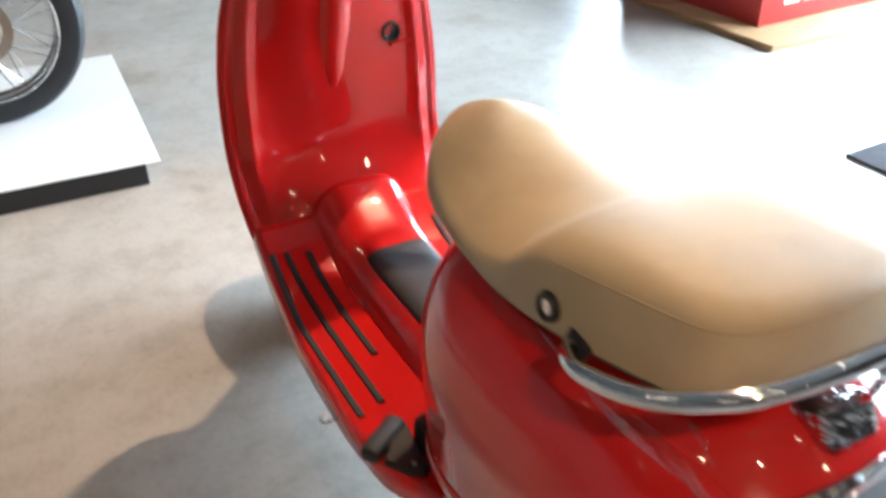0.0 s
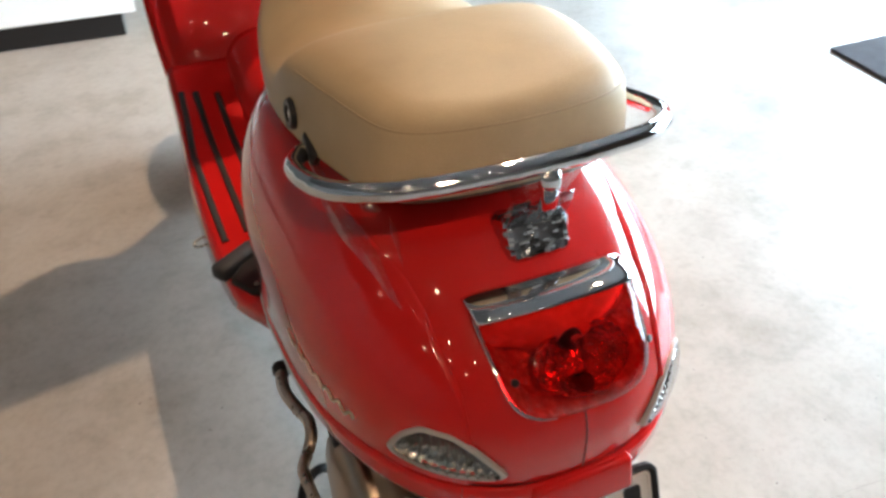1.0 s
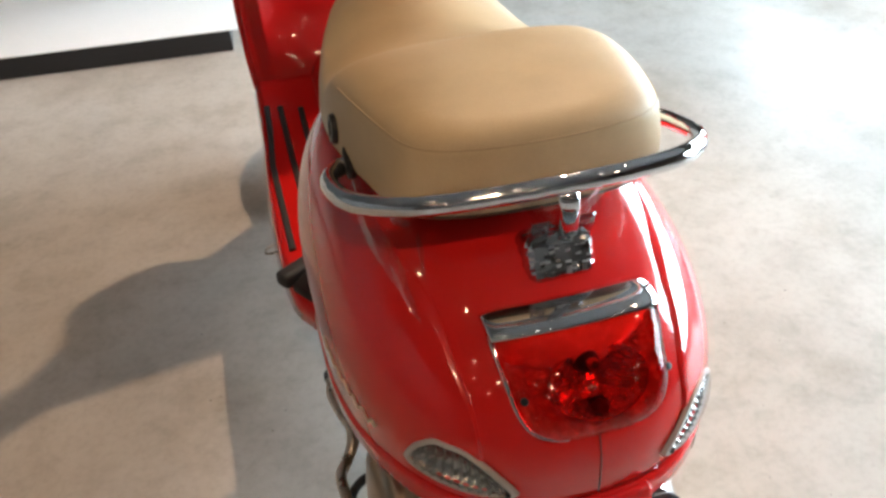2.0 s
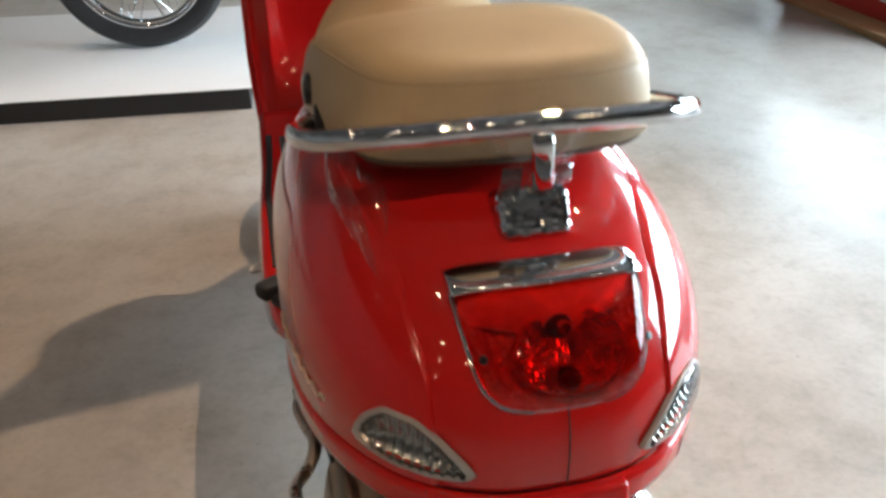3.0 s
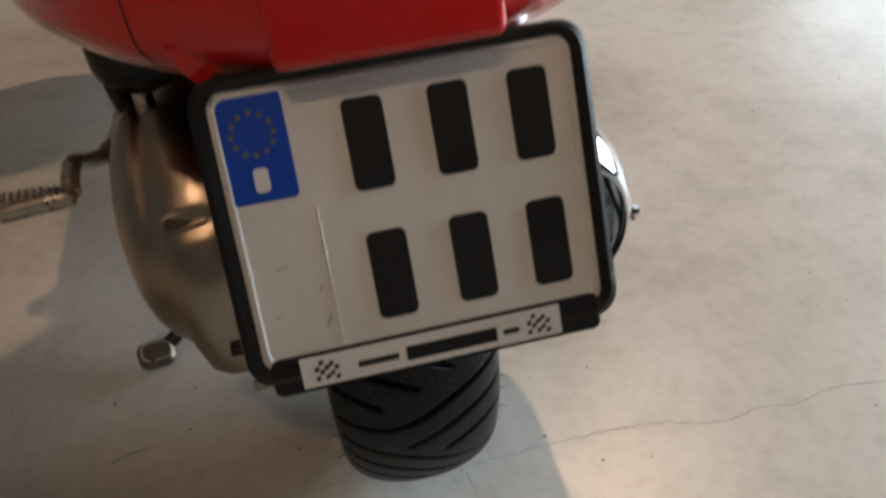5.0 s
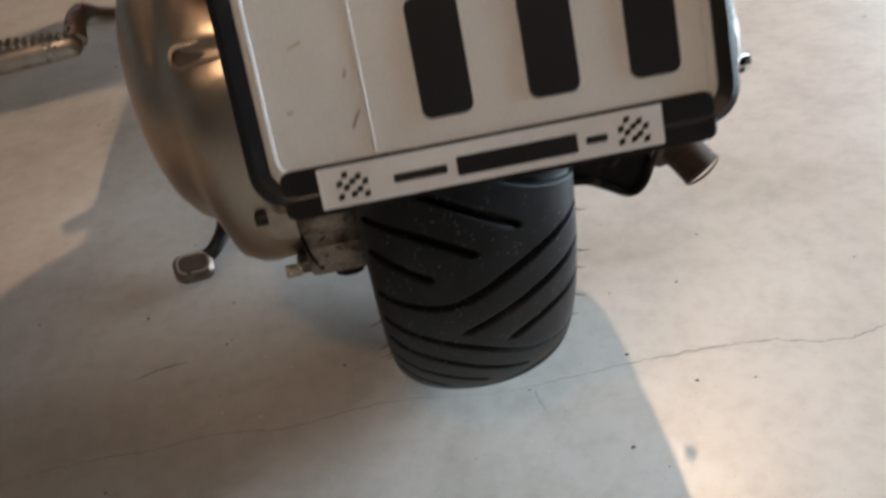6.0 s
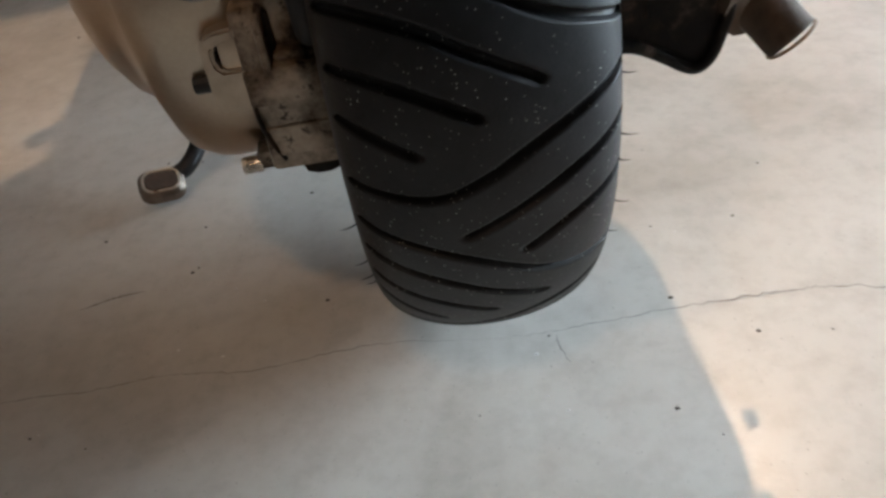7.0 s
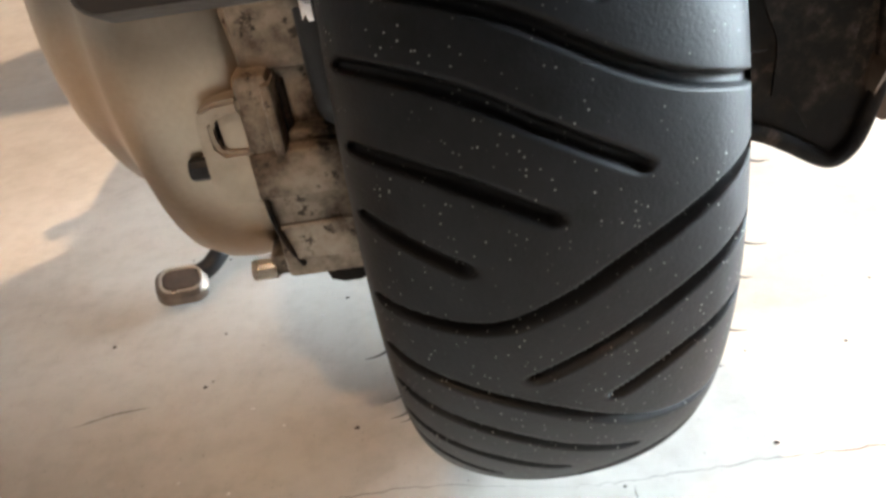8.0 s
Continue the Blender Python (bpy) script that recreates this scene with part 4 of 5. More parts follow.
CASE = ((-0.106, 0.1165), (-0.111, 0.1205), (-0.135, 0.1220), (-0.145, 0.121), (-0.155, 0.117), (-0.161, 0.108), (-0.166, 0.101), (-0.170, 0.0985), (-0.178, 0.095), (-0.187, 0.085), (-0.194, 0.070), (-0.200, 0.048), (-0.204, 0.025), (-0.205, 0.001))
LIFT = (0, 0, 0, 0, 0.001, 0.006, 0.012, 0.015, 0.017, 0.018, 0.018, 0.018, 0.018, 0.018)


def casing_pt(u, v):
    k = round(v * 13)
    p = casing_ring(u, CASE[k][1], CASE[k][0]) + Vector((0, 0, LIFT[k]))
    # a slanting slot pressed into the rear face
    away = Vector(((p.x + 0.140) / 0.017, (p.z - 0.333 - 0.25 * (p.x + 0.140)) / 0.0065))
    if p.y < 0 and k < 7:
        p.y += 0.005 * math.exp(-away.length_squared**2)
    return p


engine = finish("engine_casing", *grid(casing_pt, 160, 13, wrap=True), M["alloy"], scooter, "bronze-silver painted alloy engine casing", sharp=60)
slot_at = Matrix.Translation((-0.1400, -0.0940, 0.3350)) @ pose(0, 0, 0, 53, 0, 0) @ pose(0, 0, 0, 0, 0, 8)
# dark inlay darkens the pressed slot
part("casing_slot", slab(rounded_rect(0.030, 0.010, 0.0045), 0.0025), M["pad_dark"], engine, "shallow dark slot in the casing", m=slot_at @ Matrix.Translation((0, 0, -0.0035)))
edge = rounded_rect(0.032, 0.012, 0.0055)
finish("casing_rib", *tube([slot_at @ Vector((x, y, 0.0002)) for x, y in [*edge, edge[0]]], 0.0014, 8, 1), M["alloy"], engine)
# gearbox behind the wheel's left side, with lugs, ribs and bolts
def block(name, x0, x1, y0, y1, z0, z1, mat, bevel=0.003, label=""):
    return part(name, rbox(x1 - x0, y1 - y0, z1 - z0, bevel, 2), M[mat], engine, label, m=Matrix.Translation(((x0 + x1) / 2, (y0 + y1) / 2, (z0 + z1) / 2)))


block("gearbox", -0.110, -0.069, -0.117, 0.06, 0.176, 0.290, "casting", 0.003, "oil-stained cast gearbox")
block("gearbox_neck", -0.1065, -0.076, -0.1215, 0.03, 0.266, 0.335, "casting", 0.003)
block("upper_hose", -0.104, -0.072, -0.105, 0.03, 0.325, 0.43, "rubber", 0.012)
block("cover_plate", -0.109, -0.071, -0.1200, -0.09, 0.186, 0.222, "casting", 0.002)
block("ledge", -0.1105, -0.070, -0.1315, -0.09, 0.2200, 0.2400, "casting", 0.0035)
block("rib", -0.094, -0.070, -0.1255, -0.10, 0.2400, 0.2440, "casting", 0.0015)
block("post", -0.1085, -0.0955, -0.1300, -0.09, 0.236, 0.2685, "casting", 0.003)
block("post_edge", -0.0985, -0.0945, -0.1325, -0.10, 0.238, 0.265, "casting", 0.0015)
# dark strip in place of the shade beside the post, no real part
block("post_shadow", -0.0948, -0.0922, -0.1215, -0.10, 0.242, 0.262, "muffler", 0.0008)
lug = bmesh.new()
ring = [lug.verts.new((x, 0, z)) for x, z in ((-0.108, 0.2200), (-0.124, 0.2212), (-0.1255, 0.224), (-0.1250, 0.254), (-0.123, 0.2585), (-0.118, 0.2605), (-0.108, 0.2615), (-0.108, 0.2555), (-0.1165, 0.2550), (-0.1195, 0.252), (-0.1195, 0.2445), (-0.117, 0.2415), (-0.108, 0.2415))]
face = lug.faces.new(ring)
for v in [g for g in bmesh.ops.extrude_face_region(lug, geom=[face])["geom"] if isinstance(g, bmesh.types.BMVert)]:
    v.co.y += 0.024
bmesh.ops.bevel(lug, geom=list(lug.edges), offset=0.0014, segments=2, affect="EDGES")
part("lug", lug, M["bare"], engine, "cast lug of the gearbox cover", m=Matrix.Translation((0.001, -0.1310, 0)))
block("lug_web", -0.1165, -0.106, -0.1285, -0.10, 0.240, 0.256, "alloy", 0.001)
# the shaded left side of the lug's hole, put in as a dark strip
block("lug_shadow", -0.1198, -0.1163, -0.1265, -0.10, 0.2405, 0.2555, "muffler", 0.0005)
block("sump", -0.098, -0.073, -0.112, 0.02, 0.164, 0.187, "muffler", 0.009)
block("drain_boss", -0.1205, -0.109, -0.101, -0.06, 0.168, 0.179, "casting", 0.003)
block("hose_clip", -0.0795, -0.0715, -0.131, -0.119, 0.272, 0.297, "chrome", 0.003)
finish("hose", *tube([(-0.0755, -0.124, 0.287), (-0.0750, -0.126, 0.268), (-0.0745, -0.124, 0.252), (-0.0745, -0.112, 0.246)], 0.0068, 12, 5), M["rubber"], engine)
block("joint_strip", -0.1095, -0.0705, -0.1210, -0.10, 0.2185, 0.2200, "muffler", 0.0003)
block("cover_rib", -0.1075, -0.0715, -0.1216, -0.10, 0.2015, 0.2040, "casting", 0.0008)
finish("gasket", *tube([(-0.1095, -0.1195, 0.2185), (-0.1085, -0.1215, 0.208), (-0.106, -0.1205, 0.195), (-0.102, -0.1175, 0.183)], 0.0012, 8, 5), M["muffler"], engine)
finish("joint_line", *tube([(-0.1085, -0.1180, 0.262), (-0.1088, -0.1150, 0.285), (-0.1088, -0.1080, 0.305)], 0.0006, 8, 4), M["muffler"], engine)
for x, y, z, mat in ((-0.1285, -0.1205, 0.2325, "black"), (-0.124, -0.098, 0.171, "steel"), (-0.15, 0.06, 0.140, "steel"), (-0.15, 0.20, 0.150, "steel")):
    finish("bolt", *lathe([(0.0, -0.005), (0.0040, -0.005), (0.0045, -0.0038), (0.0045, 0.006)], 12, "x"), M[mat], engine, m=Matrix.Translation((x, y, z)), sharp=25)
block("belt_housing", -0.180, -0.10, 0.10, 0.46, 0.285, 0.385, "black", 0.02)
# inner mudguard, air box and shock absorber under the tail
part("mudguard", rbox(0.17, 0.30, 0.05, 0.02, 3), M["black"], scooter, "black inner mudguard", m=pose(0.0, -0.04, 0.478, -8, 0, 0))
finish("mudflap", *grid(lambda u, v: Vector(((u - 0.5) * 0.15, -0.172 - 0.012 * math.sin(3 * v), 0.485 - 0.13 * v)), 8, 8), M["black"], scooter, thick=0.004)
part("air_box", rbox(0.085, 0.24, 0.07, 0.02, 3), M["black"], scooter, "black plastic air box", m=pose(-0.140, 0.075, 0.452, 6, 0, 0))
finish("hose", *tube([(-0.186, 0.06, 0.42), (-0.185, 0.05, 0.385), (-0.180, 0.05, 0.352)], 0.010, 14, 5), M["rubber"], scooter)
finish("oil_filler", *tube([(-0.159, 0.0, 0.352), (-0.159, 0.0, 0.372), (-0.159, 0.0, 0.392)], 0.0075, 14, 3), M["steel"], scooter, "steel neck on the engine casing")
finish("shock_absorber", *tube([(0.085, 0.02, 0.26), (0.08, 0.05, 0.50)], 0.024, 16, 2), M["black"], scooter)

kick = finish("kick_starter", *tube([(-0.211, 0.246, 0.303), (-0.217, 0.205, 0.304), (-0.208, 0.155, 0.309), (-0.203, 0.125, 0.320), (-0.207, 0.102, 0.313), (-0.220, 0.083, 0.304), (-0.231, 0.058, 0.314), (-0.2335, 0.035, 0.326), (-0.2325, 0.008, 0.328), (-0.231, -0.006, 0.322)], lambda s: 0.0095 - 0.0025 * s, 14, 7), M["steel"], scooter, "worn bronze-tinged steel kick-start lever")
part("pedal", rbox(0.060, 0.018, 0.015, 0.006, 3), M["steel"], kick, m=pose(-0.2575, -0.009, 0.3205, 0, -3, 2))
for i in range(9):
    part("tooth", rbox(0.0030, 0.013, 0.0040, 0.0012, 2), M["steel"], kick, m=pose(-0.236 - 0.0053 * i, -0.009, 0.3282 + 0.0003 * i, 0, -3, 2))
finish("kick_boss", *lathe([(0.0, -0.016), (0.007, -0.015), (0.012, -0.010), (0.0135, -0.003), (0.0125, 0.005), (0.009, 0.012), (0.009, 0.030)], 24, "x"), M["black"], kick, "black round boss of the lever", m=Matrix.Translation((-0.208, 0.248, 0.303)))

# silencer on the right, with tail pipe and chrome heat shield
silencer = finish("silencer", *grid(lambda u, v: Vector((0.120, 0, 0.277)) + Vector((0.050 * hermite(v, (0, 0.03, 0.1, 0.9, 1), (0.001, 0.86, 1, 1, 0.001)) * math.cos(2 * math.pi * u), -0.115 + 0.36 * v, 0.064 * hermite(v, (0, 0.03, 0.1, 0.9, 1), (0.001, 0.9, 1, 1, 0.001)) * math.sin(2 * math.pi * u))), 48, 30, wrap=True), M["muffler"], scooter, "sooty dark exhaust silencer")
outline = [(0.064, 0.330), (0.112, 0.330), (0.117, 0.300), (0.1195, 0.240), (0.1165, 0.221), (0.1125, 0.2085), (0.1065, 0.2030), (0.100, 0.2045), (0.089, 0.2115), (0.076, 0.2185), (0.064, 0.2205)]
plate = bmesh.new()
face = plate.faces.new([plate.verts.new((p.x, 0, p.z)) for p in [*[Vector((x, 0, z)) for x, z in outline[:3]], *smooth_path([(x, 0, z) for x, z in outline[3:]], 4)]])
for v in [g for g in bmesh.ops.extrude_face_region(plate, geom=[face])["geom"] if isinstance(g, bmesh.types.BMVert)]:
    v.co.y += 0.016
bmesh.ops.bevel(plate, geom=list(plate.edges), offset=0.0012, segments=2, affect="EDGES")
part("end_plate", plate, M["muffler"], silencer, "sooty rust-stained end plate of the silencer", m=Matrix.Translation((0, -0.127, 0)))
rim_pts = smooth_path([(x, -0.1275, z) for x, z in outline[2:]], 4)
finish("plate_edge", *tube(rim_pts, 0.0035, 10, 1), M["muffler"], silencer)
part("rust_patch", slab([(0.018 * math.cos(a) * (1 + 0.2 * math.sin(5 * a)), 0.040 * math.sin(a) * (1 + 0.12 * math.sin(7 * a))) for a in np.linspace(0, 2 * math.pi, 40)[:-1]], 0.0006), M["flaked"], silencer, "flaked brown rust on the silencer", m=Matrix.Translation((0.095, -0.1272, 0.262)) @ pose(0, 0, 0, 90, 0, 0))
part("silencer_bracket", rbox(0.05, 0.04, 0.07, 0.008, 2), M["muffler"], silencer, m=Matrix.Translation((0.088, -0.09, 0.268)))
finish("outlet_box", *tube([(0.132, -0.09, 0.238), (0.134, -0.112, 0.236), (0.138, -0.122, 0.233)], 0.024, 18, 4), M["pipe"], silencer)
pipe_v, pipe_f = tube([(0.132, -0.108, 0.231), (0.141, -0.122, 0.222), (0.150, -0.131, 0.2115)], 0.0130, 20, 5)
finish("tail_pipe", pipe_v, pipe_f[:-2], M["pipe"], silencer, "sooty tail pipe with a bright rim", thick=0.0018)
finish("pipe_rim", *tube([Vector((0.150, -0.131, 0.2115)) + 0.0127 * (math.cos(a) * Vector((0.81, 0.35, 0.47)).normalized() + math.sin(a) * Vector((-0.1, 0.86, -0.5)).normalized()) for a in np.linspace(0, 2 * math.pi, 28)], 0.0009, 8, 1), M["rust"], silencer)


def shield_pt(u, v):
    a = radians(-78 + 156 * u)
    y = -0.108 + 0.25 * v
    bulge = 1 - (2 * v - 1) ** 6 * 0.25
    return Vector((0.130 + 0.066 * math.cos(a) * bulge, y, 0.266 + 0.078 * math.sin(a) * bulge))


finish("heat_shield", *grid(shield_pt, 30, 24), M["chrome"], silencer, "chrome heat shield", thick=0.0015)
for y, z in ((-0.085, 0.256), (-0.06, 0.215), (0.10, 0.26)):
    finish("screw", *lathe([(0.0, 0.006), (0.005, 0.005), (0.0065, 0.0)], 14, "x"), M["chrome"], silencer, m=Matrix.Translation((0.193, y, z)))

# centre stand with its foot lever
stand = finish("centre_stand", *tube([(-0.10, 0.26, 0.16), (-0.13, 0.23, 0.07), (-0.145, 0.215, 0.011)], 0.011, 14, 5), M["black"], scooter, "black centre stand with worn foot lever")
finish("stand_leg", *tube([(0.10, 0.26, 0.16), (0.13, 0.23, 0.07), (0.145, 0.215, 0.011)], 0.011, 14, 5), M["black"], stand)
finish("stand_bar", *tube([(-0.13, 0.24, 0.09), (0.0, 0.25, 0.10), (0.13, 0.24, 0.09)], 0.010, 12, 4), M["black"], stand)
finish("foot_lever", *tube([(-0.138, 0.222, 0.05), (-0.18, 0.215, 0.085), (-0.212, 0.20, 0.075), (-0.228, 0.180, 0.035), (-0.240, 0.163, 0.022), (-0.252, 0.155, 0.018)], 0.0078, 14, 7), M["black"], stand)
pad_at = pose(-0.263, 0.146, 0.013, 20, 6, 14)
pad = part("foot_pad", slab(rounded_rect(0.040, 0.032, 0.012), 0.011, 0.003), M["pad_steel"], stand, "worn steel foot pad with a bright edge", m=pad_at)
# dark inlay stands in for the shade in the pad's recess
part("pad_recess", slab(rounded_rect(0.027, 0.019, 0.008), 0.0012, 0.0006), M["pad_dark"], stand, m=pad_at @ Matrix.Translation((0, 0, 0.0106)))
finish("pad_rim", *tube([pad_at @ Vector((x, y, 0.0112)) for x, y in [*rounded_rect(0.031, 0.023, 0.009), rounded_rect(0.031, 0.023, 0.009)[0]]], 0.0012, 8, 1), M["steel"], stand)

# ---- floorboard, tunnel and leg shield ----
def board_z(y):
    return hermite(y, (0.36, 0.55, 0.78, 0.90, 0.98, 1.04), (0.335, 0.332, 0.334, 0.350, 0.382, 0.420))


def board_w(y):
    return hermite(y, (0.33, 0.42, 0.55, 0.75, 0.95, 1.06), (0.200, 0.243, 0.252, 0.248, 0.232, 0.226))


def board(u, v):
    y = 0.33 + 0.71 * u
    k = -1 + 2 * v
    w = board_w(y)
    hump = 0.066 * max(0.0, 1 - (abs(k) * w / 0.098) ** 4) ** 0.7 * hermite(y, (0.33, 0.9, 1.06), (1, 1, 0.8))
    edge = -0.03 * max(0.0, (abs(k) - 0.955) / 0.045) ** 2
    return Vector((w * k, y, board_z(y) + hump + edge))


floorboard = finish("floorboard", *grid(board, 60, 90), M["red"], scooter, "red floorboard with black rubber strips", thick=0.004, sharp=60)
for sx in (-1, 1):
    for x, y0, y1 in ((0.226, 0.535, 0.985), (0.184, 0.55, 0.98), (0.142, 0.665, 0.97)):
        line = []
        for t in np.linspace(0, 1, 22):
            y = y0 + (y1 - y0) * t
            line.append((sx * min(x, board_w(y) - 0.018), y, board_z(y) + 0.0055))
        finish("rubber_strip", *tube(line, 0.0062, 8, 1, flat=0.55), M["rubber"], floorboard, "black rubber floor strip")


def mat_pt(u, v):
    y = 0.50 + 0.36 * u
    x = -0.066 + 0.132 * v
    return Vector((x, y, board_z(y) + 0.066 * max(0.0, 1 - (abs(x) / 0.098) ** 4) ** 0.7 + 0.0065))


finish("tunnel_mat", *grid(mat_pt, 24, 14), M["rubber"], floorboard, "black rubber mat on the tunnel", thick=0.003)
for sx in (-1, 1):
    peg = part("passenger_footrest", rbox(0.088, 0.032, 0.028, 0.009, 3), M["rubber"], scooter, "folded black passenger footrest", m=pose(sx * 0.221, 0.466, 0.347, 0, 0, -sx * 32))
    part("footrest_plate", slab([(sx * x, y) for x, y in ((0.184, 0.492), (0.176, 0.470), (0.188, 0.380), (0.200, 0.372), (0.216, 0.384), (0.240, 0.424))], 0.012, 0.003), M["black"], peg, m=Matrix.Translation((0, 0, 0.338)))
    finish("footrest_pin", *lathe([(0.0, 0.003), (0.003, 0.0025), (0.004, 0.0)], 12, "z"), M["steel"], peg, m=Matrix.Translation((sx * 0.205, 0.395, 0.350)))
hook_pts = [(-0.258 - 0.016 * math.cos(a), 0.600 + 0.012 * math.sin(a), 0.300 - 0.004 * math.cos(a)) for a in np.linspace(0, 2 * math.pi, 18)]
finish("wire_loop", *tube(hook_pts, 0.0022, 8, 1), M["steel"], scooter)
part("underframe", rbox(0.36, 0.60, 0.07, 0.02, 3), M["black"], scooter, m=Matrix.Translation((0, 0.66, 0.295)))
# unseen hull, added to stop window light passing under the floorboard
part("belly_pan", rbox(0.30, 0.78, 0.15, 0.04, 4), M["black"], scooter, "dark sheet-steel belly under the floorboard", m=Matrix.Translation((-0.015, 0.66, 0.205)))


def shield_w(z):
    return hermite(z, (0.38, 0.46, 0.55, 0.66, 0.78, 0.90, 1.0), (0.222, 0.229, 0.232, 0.230, 0.216, 0.184, 0.13))


def shield_y(z):
    return hermite(z, (0.38, 0.44, 0.58, 0.80, 1.0), (1.015, 1.060, 1.095, 1.085, 1.05))


def leg_shield(u, v):
    z = 0.385 + 0.615 * u
    k = -1 + 2 * v
    w = shield_w(z)
    a = abs(k)
    rim = -0.010 * math.exp(-((a - 0.97) / 0.035) ** 2)
    dish = 0.040 * (1 - min(a / 0.80, 1) ** 4) * hermite(z, (0.38, 0.44, 0.56, 1.0), (0.0, 0.15, 1.0, 1.0))
    box = -0.030 * max(0, 1 - (a / 0.70) ** 4) * hermite(z, (0.4, 0.50, 0.75, 0.9, 1.0), (0, 0.0, 0.5, 1, 1))
    wrap = 0.055 * a**2.5
    return Vector((w * k, shield_y(z) + rim + dish + box + wrap - 0.02, z))


shield = finish("leg_shield", *grid(leg_shield, 70, 90), M["red"], scooter, "red leg shield with a moulded glove box", thick=0.005, sharp=70)
for sx in (-1, 1):
    line = [leg_shield(u, 0.5 + sx * 0.5) for u in np.linspace(0, 1, 30)]
    finish("edge_trim", *tube(line, 0.005, 10, 1), M["red"], shield)
hole = leg_shield((0.748 - 0.385) / 0.615, 0.5 + 0.5 * 0.56) + Vector((0, -0.004, 0))
finish("lock_hole", *lathe([(0.0, 0.004), (0.012, 0.004), (0.015, -0.003), (0.019, -0.004), (0.021, 0.004)], 28, "y"), M["ink"], shield, "dark round glove-box lock", m=Matrix.Translation(hole))
lip = [leg_shield((0.722 - 0.385) / 0.615, 0.5 + 0.5 * t) + Vector((0, -0.003, 0)) for t in np.linspace(0.54, 0.76, 10)]
finish("box_lip", *tube(lip, 0.004, 10, 1), M["red"], shield)

# ---- front wheel, mudguard and handlebar, turned to the left on the steering lock ----
STEER = Matrix.Translation((0, 1.12, 0)) @ pose(0, 0, 0, 0, 0, 9) @ Matrix.Translation((0, -1.12, 0))
AXLE = STEER @ Matrix.Translation((0, 1.26, 0.222))
front_wheel = finish("front_wheel", *lathe([(0.03, -0.030), (0.09, -0.026), (0.125, -0.036), (0.138, -0.040), (0.138, 0.040), (0.125, 0.036), (0.09, 0.026), (0.03, 0.030)], 48, "x"), M["alloy"], scooter, "small alloy front wheel", m=AXLE)
finish("tyre", *lathe([(0.134, -0.040), (0.160, -0.055), (0.195, -0.054), (0.216, -0.034), (0.222, 0.0), (0.216, 0.034), (0.195, 0.054), (0.160, 0.055), (0.134, 0.040)], 64, "x"), M["tyre"], front_wheel, "black scooter tyre", m=AXLE)


def fender_pt(u, v):
    a, k = radians(-35 + 205 * u), -1 + 2 * v
    r = 0.262 - 0.085 * abs(k) ** 3
    return AXLE @ Vector((0.092 * k * hermite(u, (0, 0.25, 0.7, 1), (0.55, 1.0, 1.0, 0.6)), r * math.cos(a), r * math.sin(a) + 0.035))


finish("front_mudguard", *grid(fender_pt, 40, 16), M["red"], scooter, "rounded red front mudguard", thick=0.003)
finish("steering_column", *tube([(0, 1.235, 0.28), (0, 1.16, 0.62), (0, 1.075, 0.98)], 0.045, 18, 5), M["red"], scooter, m=STEER)


def headset_pt(u, v):
    """The moulded cover over the handlebar, from grip to grip."""
    a, k = 2 * math.pi * v, -1 + 2 * u
    r = hermite(abs(k), (0, 0.35, 0.7, 1), (0.078, 0.066, 0.036, 0.020))
    return STEER @ Vector((0.225 * k, 1.055 - 0.10 * k * k + 1.15 * r * math.cos(a), 1.020 + 0.02 * k * k + r * math.sin(a)))


headset = finish("handlebar", *grid(headset_pt, 40, 24), M["red"], scooter, "red handlebar cover with black grips")
for sx in (-1, 1):
    finish("grip", *tube([(sx * 0.215, 0.960, 1.040), (sx * 0.285, 0.925, 1.040), (sx * 0.345, 0.895, 1.036)], 0.017, 16, 5), M["rubber"], headset, "black rubber grip", m=STEER)
    finish("brake_lever", *tube([(sx * 0.190, 1.02, 1.030), (sx * 0.255, 1.005, 1.022), (sx * 0.330, 0.955, 1.018)], 0.0065, 10, 5, flat=0.6), M["chrome"], headset, "chrome brake lever", m=STEER)

# ---- display platform with a spoked wheel ----
platform = thing("display_platform", "low white display platform on a black recessed base", "platform", (-0.25, 2.222, 0.0))
TILT_P = pose(0, 0, 0, 0, 0, -3)
part("platform_base", rbox(2.9, 1.12, 0.078, 0.002, 1), M["black_board"], platform, "black recessed plinth", m=TILT_P @ Matrix.Translation((-1.452, 0.55, 0.039)), smooth=False)
part("platform_top", rbox(3.0, 1.16, 0.0065, 0.002, 2), M["white_board"], platform, "white board top", m=TILT_P @ Matrix.Translation((-1.455, 0.56, 0.08125)))

big = thing("motorcycle_wheel", "spoked motorcycle wheel with black tyre standing on the platform", "wheel", (-0.62, 2.80, 0.0845))
RW = 0.345
HUBM = Matrix.Translation((0, 0, RW)) @ pose(0, 0, 0, 0, 0, -5)
finish("tyre", *lathe([(0.255, -0.035), (0.29, -0.048), (0.325, -0.045), (0.340, -0.025), (0.345, 0.0), (0.340, 0.025), (0.325, 0.045), (0.29, 0.048), (0.255, 0.035)], 96, "y"), M["rubber"], big, "black road tyre", m=HUBM)
finish("rim", *lathe([(0.262, -0.040), (0.258, -0.042), (0.246, -0.034), (0.238, -0.012), (0.238, 0.012), (0.246, 0.034), (0.258, 0.042), (0.262, 0.040)], 96, "y"), M["chrome"], big, "polished rim", m=HUBM)
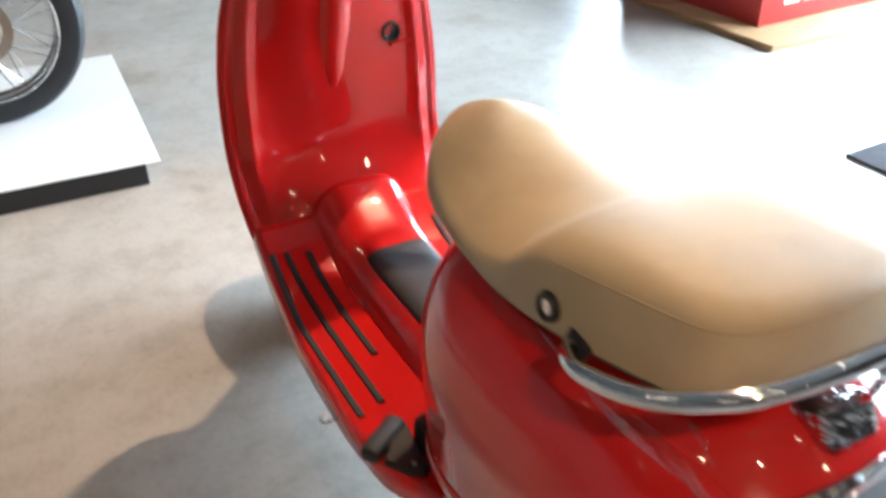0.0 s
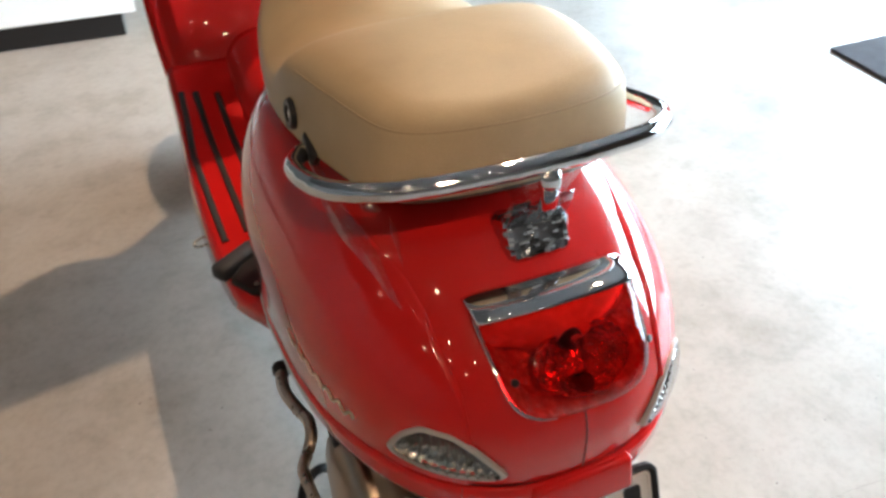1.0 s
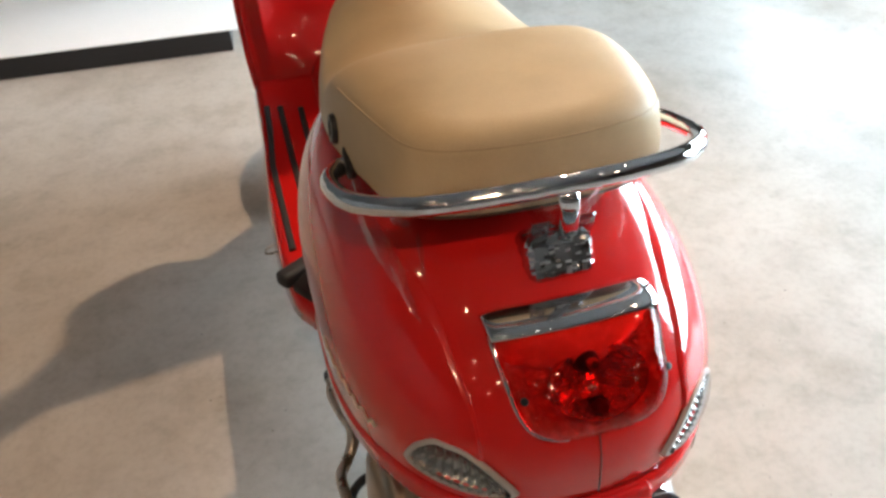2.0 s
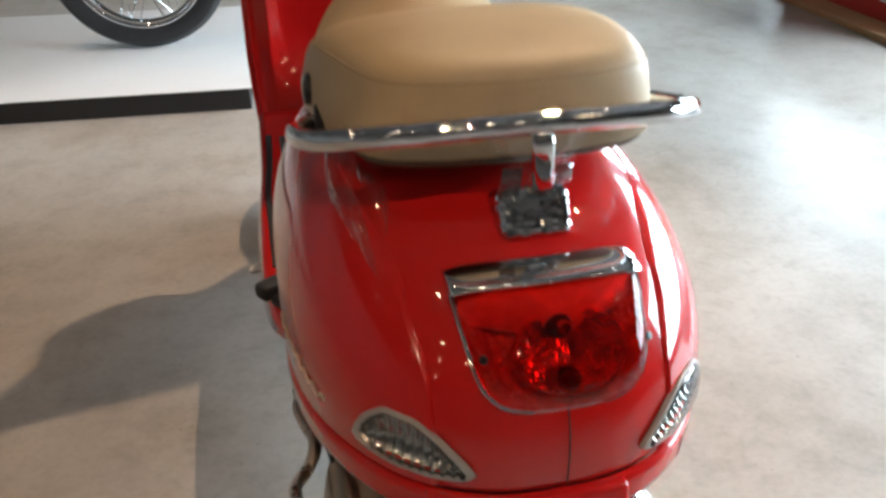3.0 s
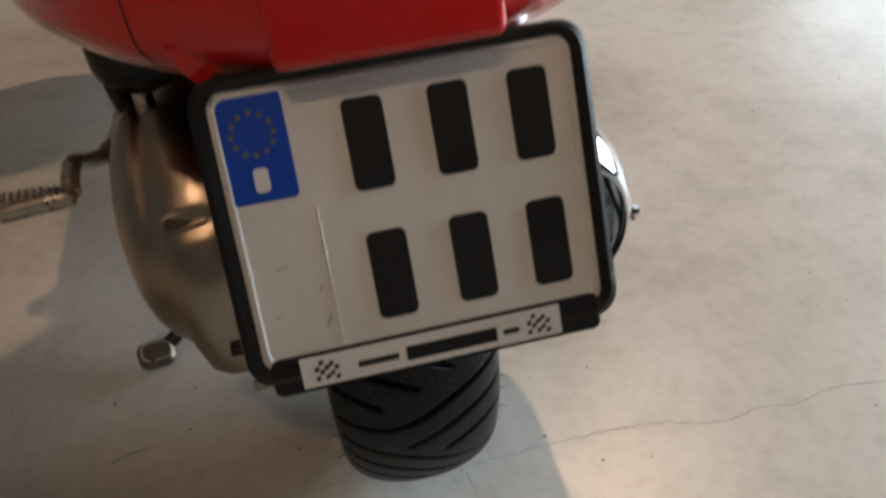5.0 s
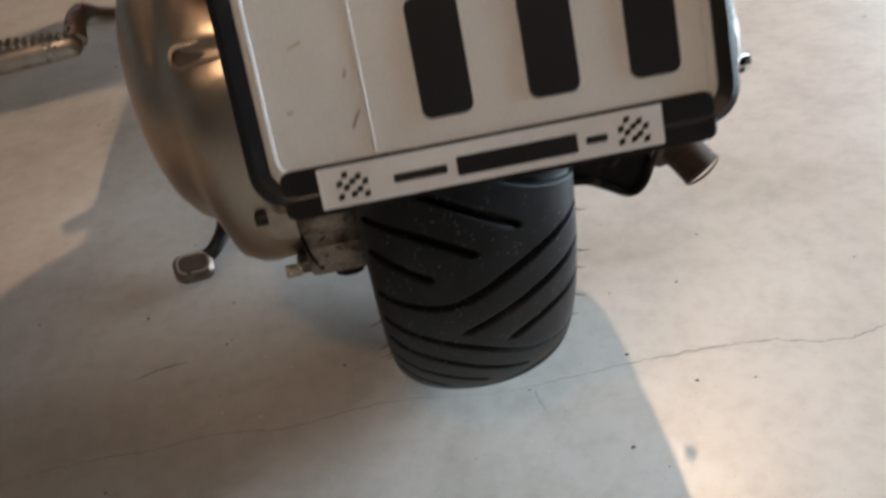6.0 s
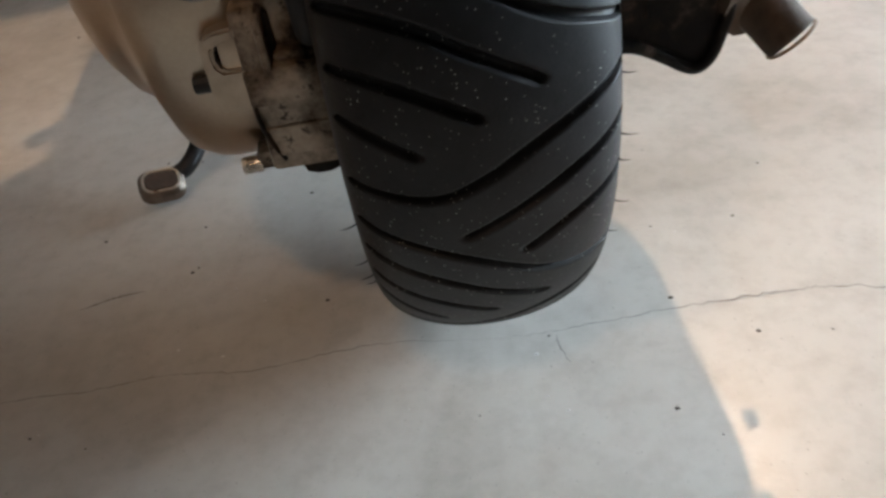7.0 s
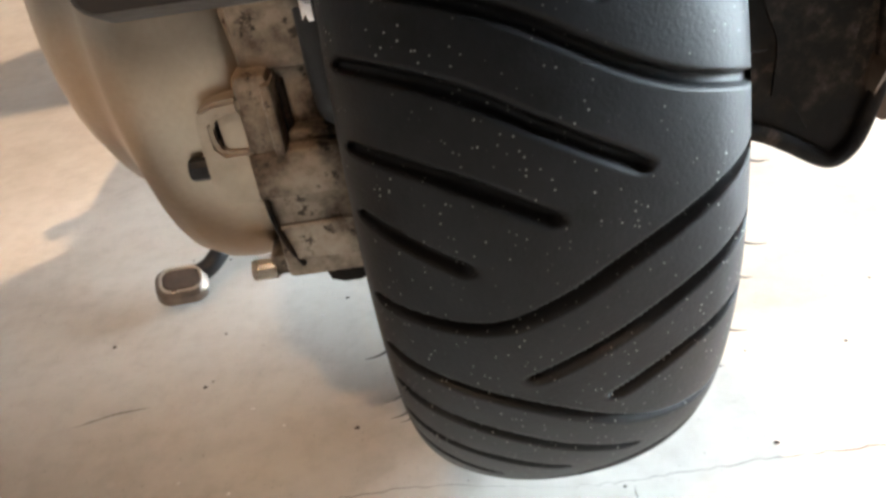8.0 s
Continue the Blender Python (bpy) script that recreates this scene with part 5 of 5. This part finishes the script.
finish("hub", *lathe([(0.0, -0.07), (0.03, -0.07), (0.035, -0.05), (0.075, -0.048), (0.085, -0.035), (0.085, 0.035), (0.075, 0.048), (0.035, 0.05), (0.03, 0.07), (0.0, 0.07)], 48, "y"), M["steel"], big, "alloy drum hub", m=HUBM)
finish("brake_disc", *lathe([(0.085, -0.058), (0.118, -0.058), (0.118, -0.053), (0.085, -0.053)], 64, "y"), M["silver"], big, m=HUBM)
for n in range(36):
    a, side = radians(10 * n), -1 if n % 2 else 1
    b = a + radians(26 if (n // 2) % 2 else -26)
    p, q = Vector((0.084 * math.cos(a), side * 0.034, 0.084 * math.sin(a))), Vector((0.242 * math.cos(b), side * 0.008, 0.242 * math.sin(b)))
    finish("spoke", *tube([p, q], 0.0022, 6, 1), M["chrome"], big, m=HUBM)

# ---- the far right: red carton on a pale board, door mat ----
board_low = part("plywood_board", rbox(1.6, 1.6, 0.03, 0.003, 2), M["birch"], None, m=Matrix.Translation((3.27, 2.87, 0.015)))
tagged(board_low, "pale plywood board lying on the floor", "board")
carton = thing("display_box", "bright red display box with white lettering, on a pale board", "box", (2.62, 2.30, 0.03))
part("box_body", rbox(1.1, 1.0, 0.55, 0.004, 2), M["box_red"], carton, m=Matrix.Translation((0.55, 0.5, 0.275)))
for k in range(3):
    part("bar", rbox(0.10, 0.002, 0.13, 0.0), M["label"], carton, m=Matrix.Translation((0.20 + 0.14 * k, -0.002, 0.15)), smooth=False)
    part("bar", rbox(0.002, 0.10, 0.13, 0.0), M["label"], carton, m=Matrix.Translation((-0.002, 0.28 + 0.14 * k, 0.15)), smooth=False)
door_mat = part("door_mat", rbox(1.5, 0.9, 0.012, 0.004, 2), M["carpet"], None, m=Matrix.Translation((2.61, 0.745, 0.006)))
tagged(door_mat, "flat dark grey ribbed door mat on the concrete", "mat")

# ---- cracks and grit on the floor ----
random.seed(4)


def ribbon(pts, width, name, mat, jitter=0.004, z=0.0006):
    line = smooth_path([(x, y, z) for x, y in pts], 14)
    verts, faces = [], []
    for i, p in enumerate(line):
        d = (line[min(i + 1, len(line) - 1)] - line[max(i - 1, 0)]).normalized()
        n = Vector((-d.y, d.x, 0))
        c = p + n * random.uniform(-jitter, jitter)
        w = width * random.uniform(0.35, 1.2) * min(1, 4 * i / len(line) + 0.15, 4 * (len(line) - i) / len(line))
        verts += [c + n * w / 2, c - n * w / 2]
    faces = [(2 * i, 2 * i + 1, 2 * i + 3, 2 * i + 2) for i in range(len(line) - 1)]
    return finish(name, verts, faces, mat, floor, smooth=False)


ribbon([(0.0, -0.091), (0.04, -0.093), (0.11, -0.090), (0.185, -0.091), (0.232, -0.095), (0.29, -0.112), (0.335, -0.107), (0.37, -0.112), (0.43, -0.105), (0.55, -0.125), (0.7, -0.13), (0.95, -0.16)], 0.0010, "crack", M["crack"], 0.0014)
ribbon([(0.036, -0.096), (0.036, -0.106), (0.040, -0.124)], 0.0008, "crack", M["crack"], 0.0006)
ribbon([(0.0, -0.091), (-0.09, -0.077), (-0.17, -0.082), (-0.23, -0.073), (-0.288, -0.076), (-0.36, -0.074), (-0.5, -0.09)], 0.0007, "crack", M["crack"], 0.001)
ribbon([(-0.312, 0.012), (-0.285, 0.020), (-0.262, 0.022)], 0.0020, "scratch", M["crack"], 0.0004)


def grit(name, count, mat, size, label, spots=()):
    verts, faces = [], []
    places = [*spots, *[(random.gauss(0.05, 0.55), random.gauss(0.0, 0.45)) for _ in range(count)]]
    for n, (x, y) in enumerate(places):
        s = size * random.uniform(0.4, 1.4) if n >= len(spots) else size * 1.6
        b, a = len(verts), random.random() * 3
        for k in range(5):
            t = a + 2 * math.pi * k / 5
            verts.append((x + s * math.cos(t) * random.uniform(0.6, 1.5), y + s * math.sin(t) * 0.7, 0.0))
        verts.append((x, y, s * 0.7))
        faces += [(b + k, b + (k + 1) % 5, b + 5) for k in range(5)]
    tagged(finish(name, verts, faces, mat, smooth=False), label, "debris", kind="stuff")


grit("dark_grit", 130, M["grit"], 0.0013, "tiny dark crumbs scattered over the concrete", ((0.164, -0.122), (0.093, -0.172), (0.120, -0.079), (-0.227, 0.036), (-0.119, -0.023), (-0.309, 0.097), (0.809, 0.484)))
grit("pale_chips", 60, M["chip"], 0.0010, "tiny pale chips scattered over the concrete", ((0.484, 0.321), (0.02, -0.11), (0.03, -0.16)))
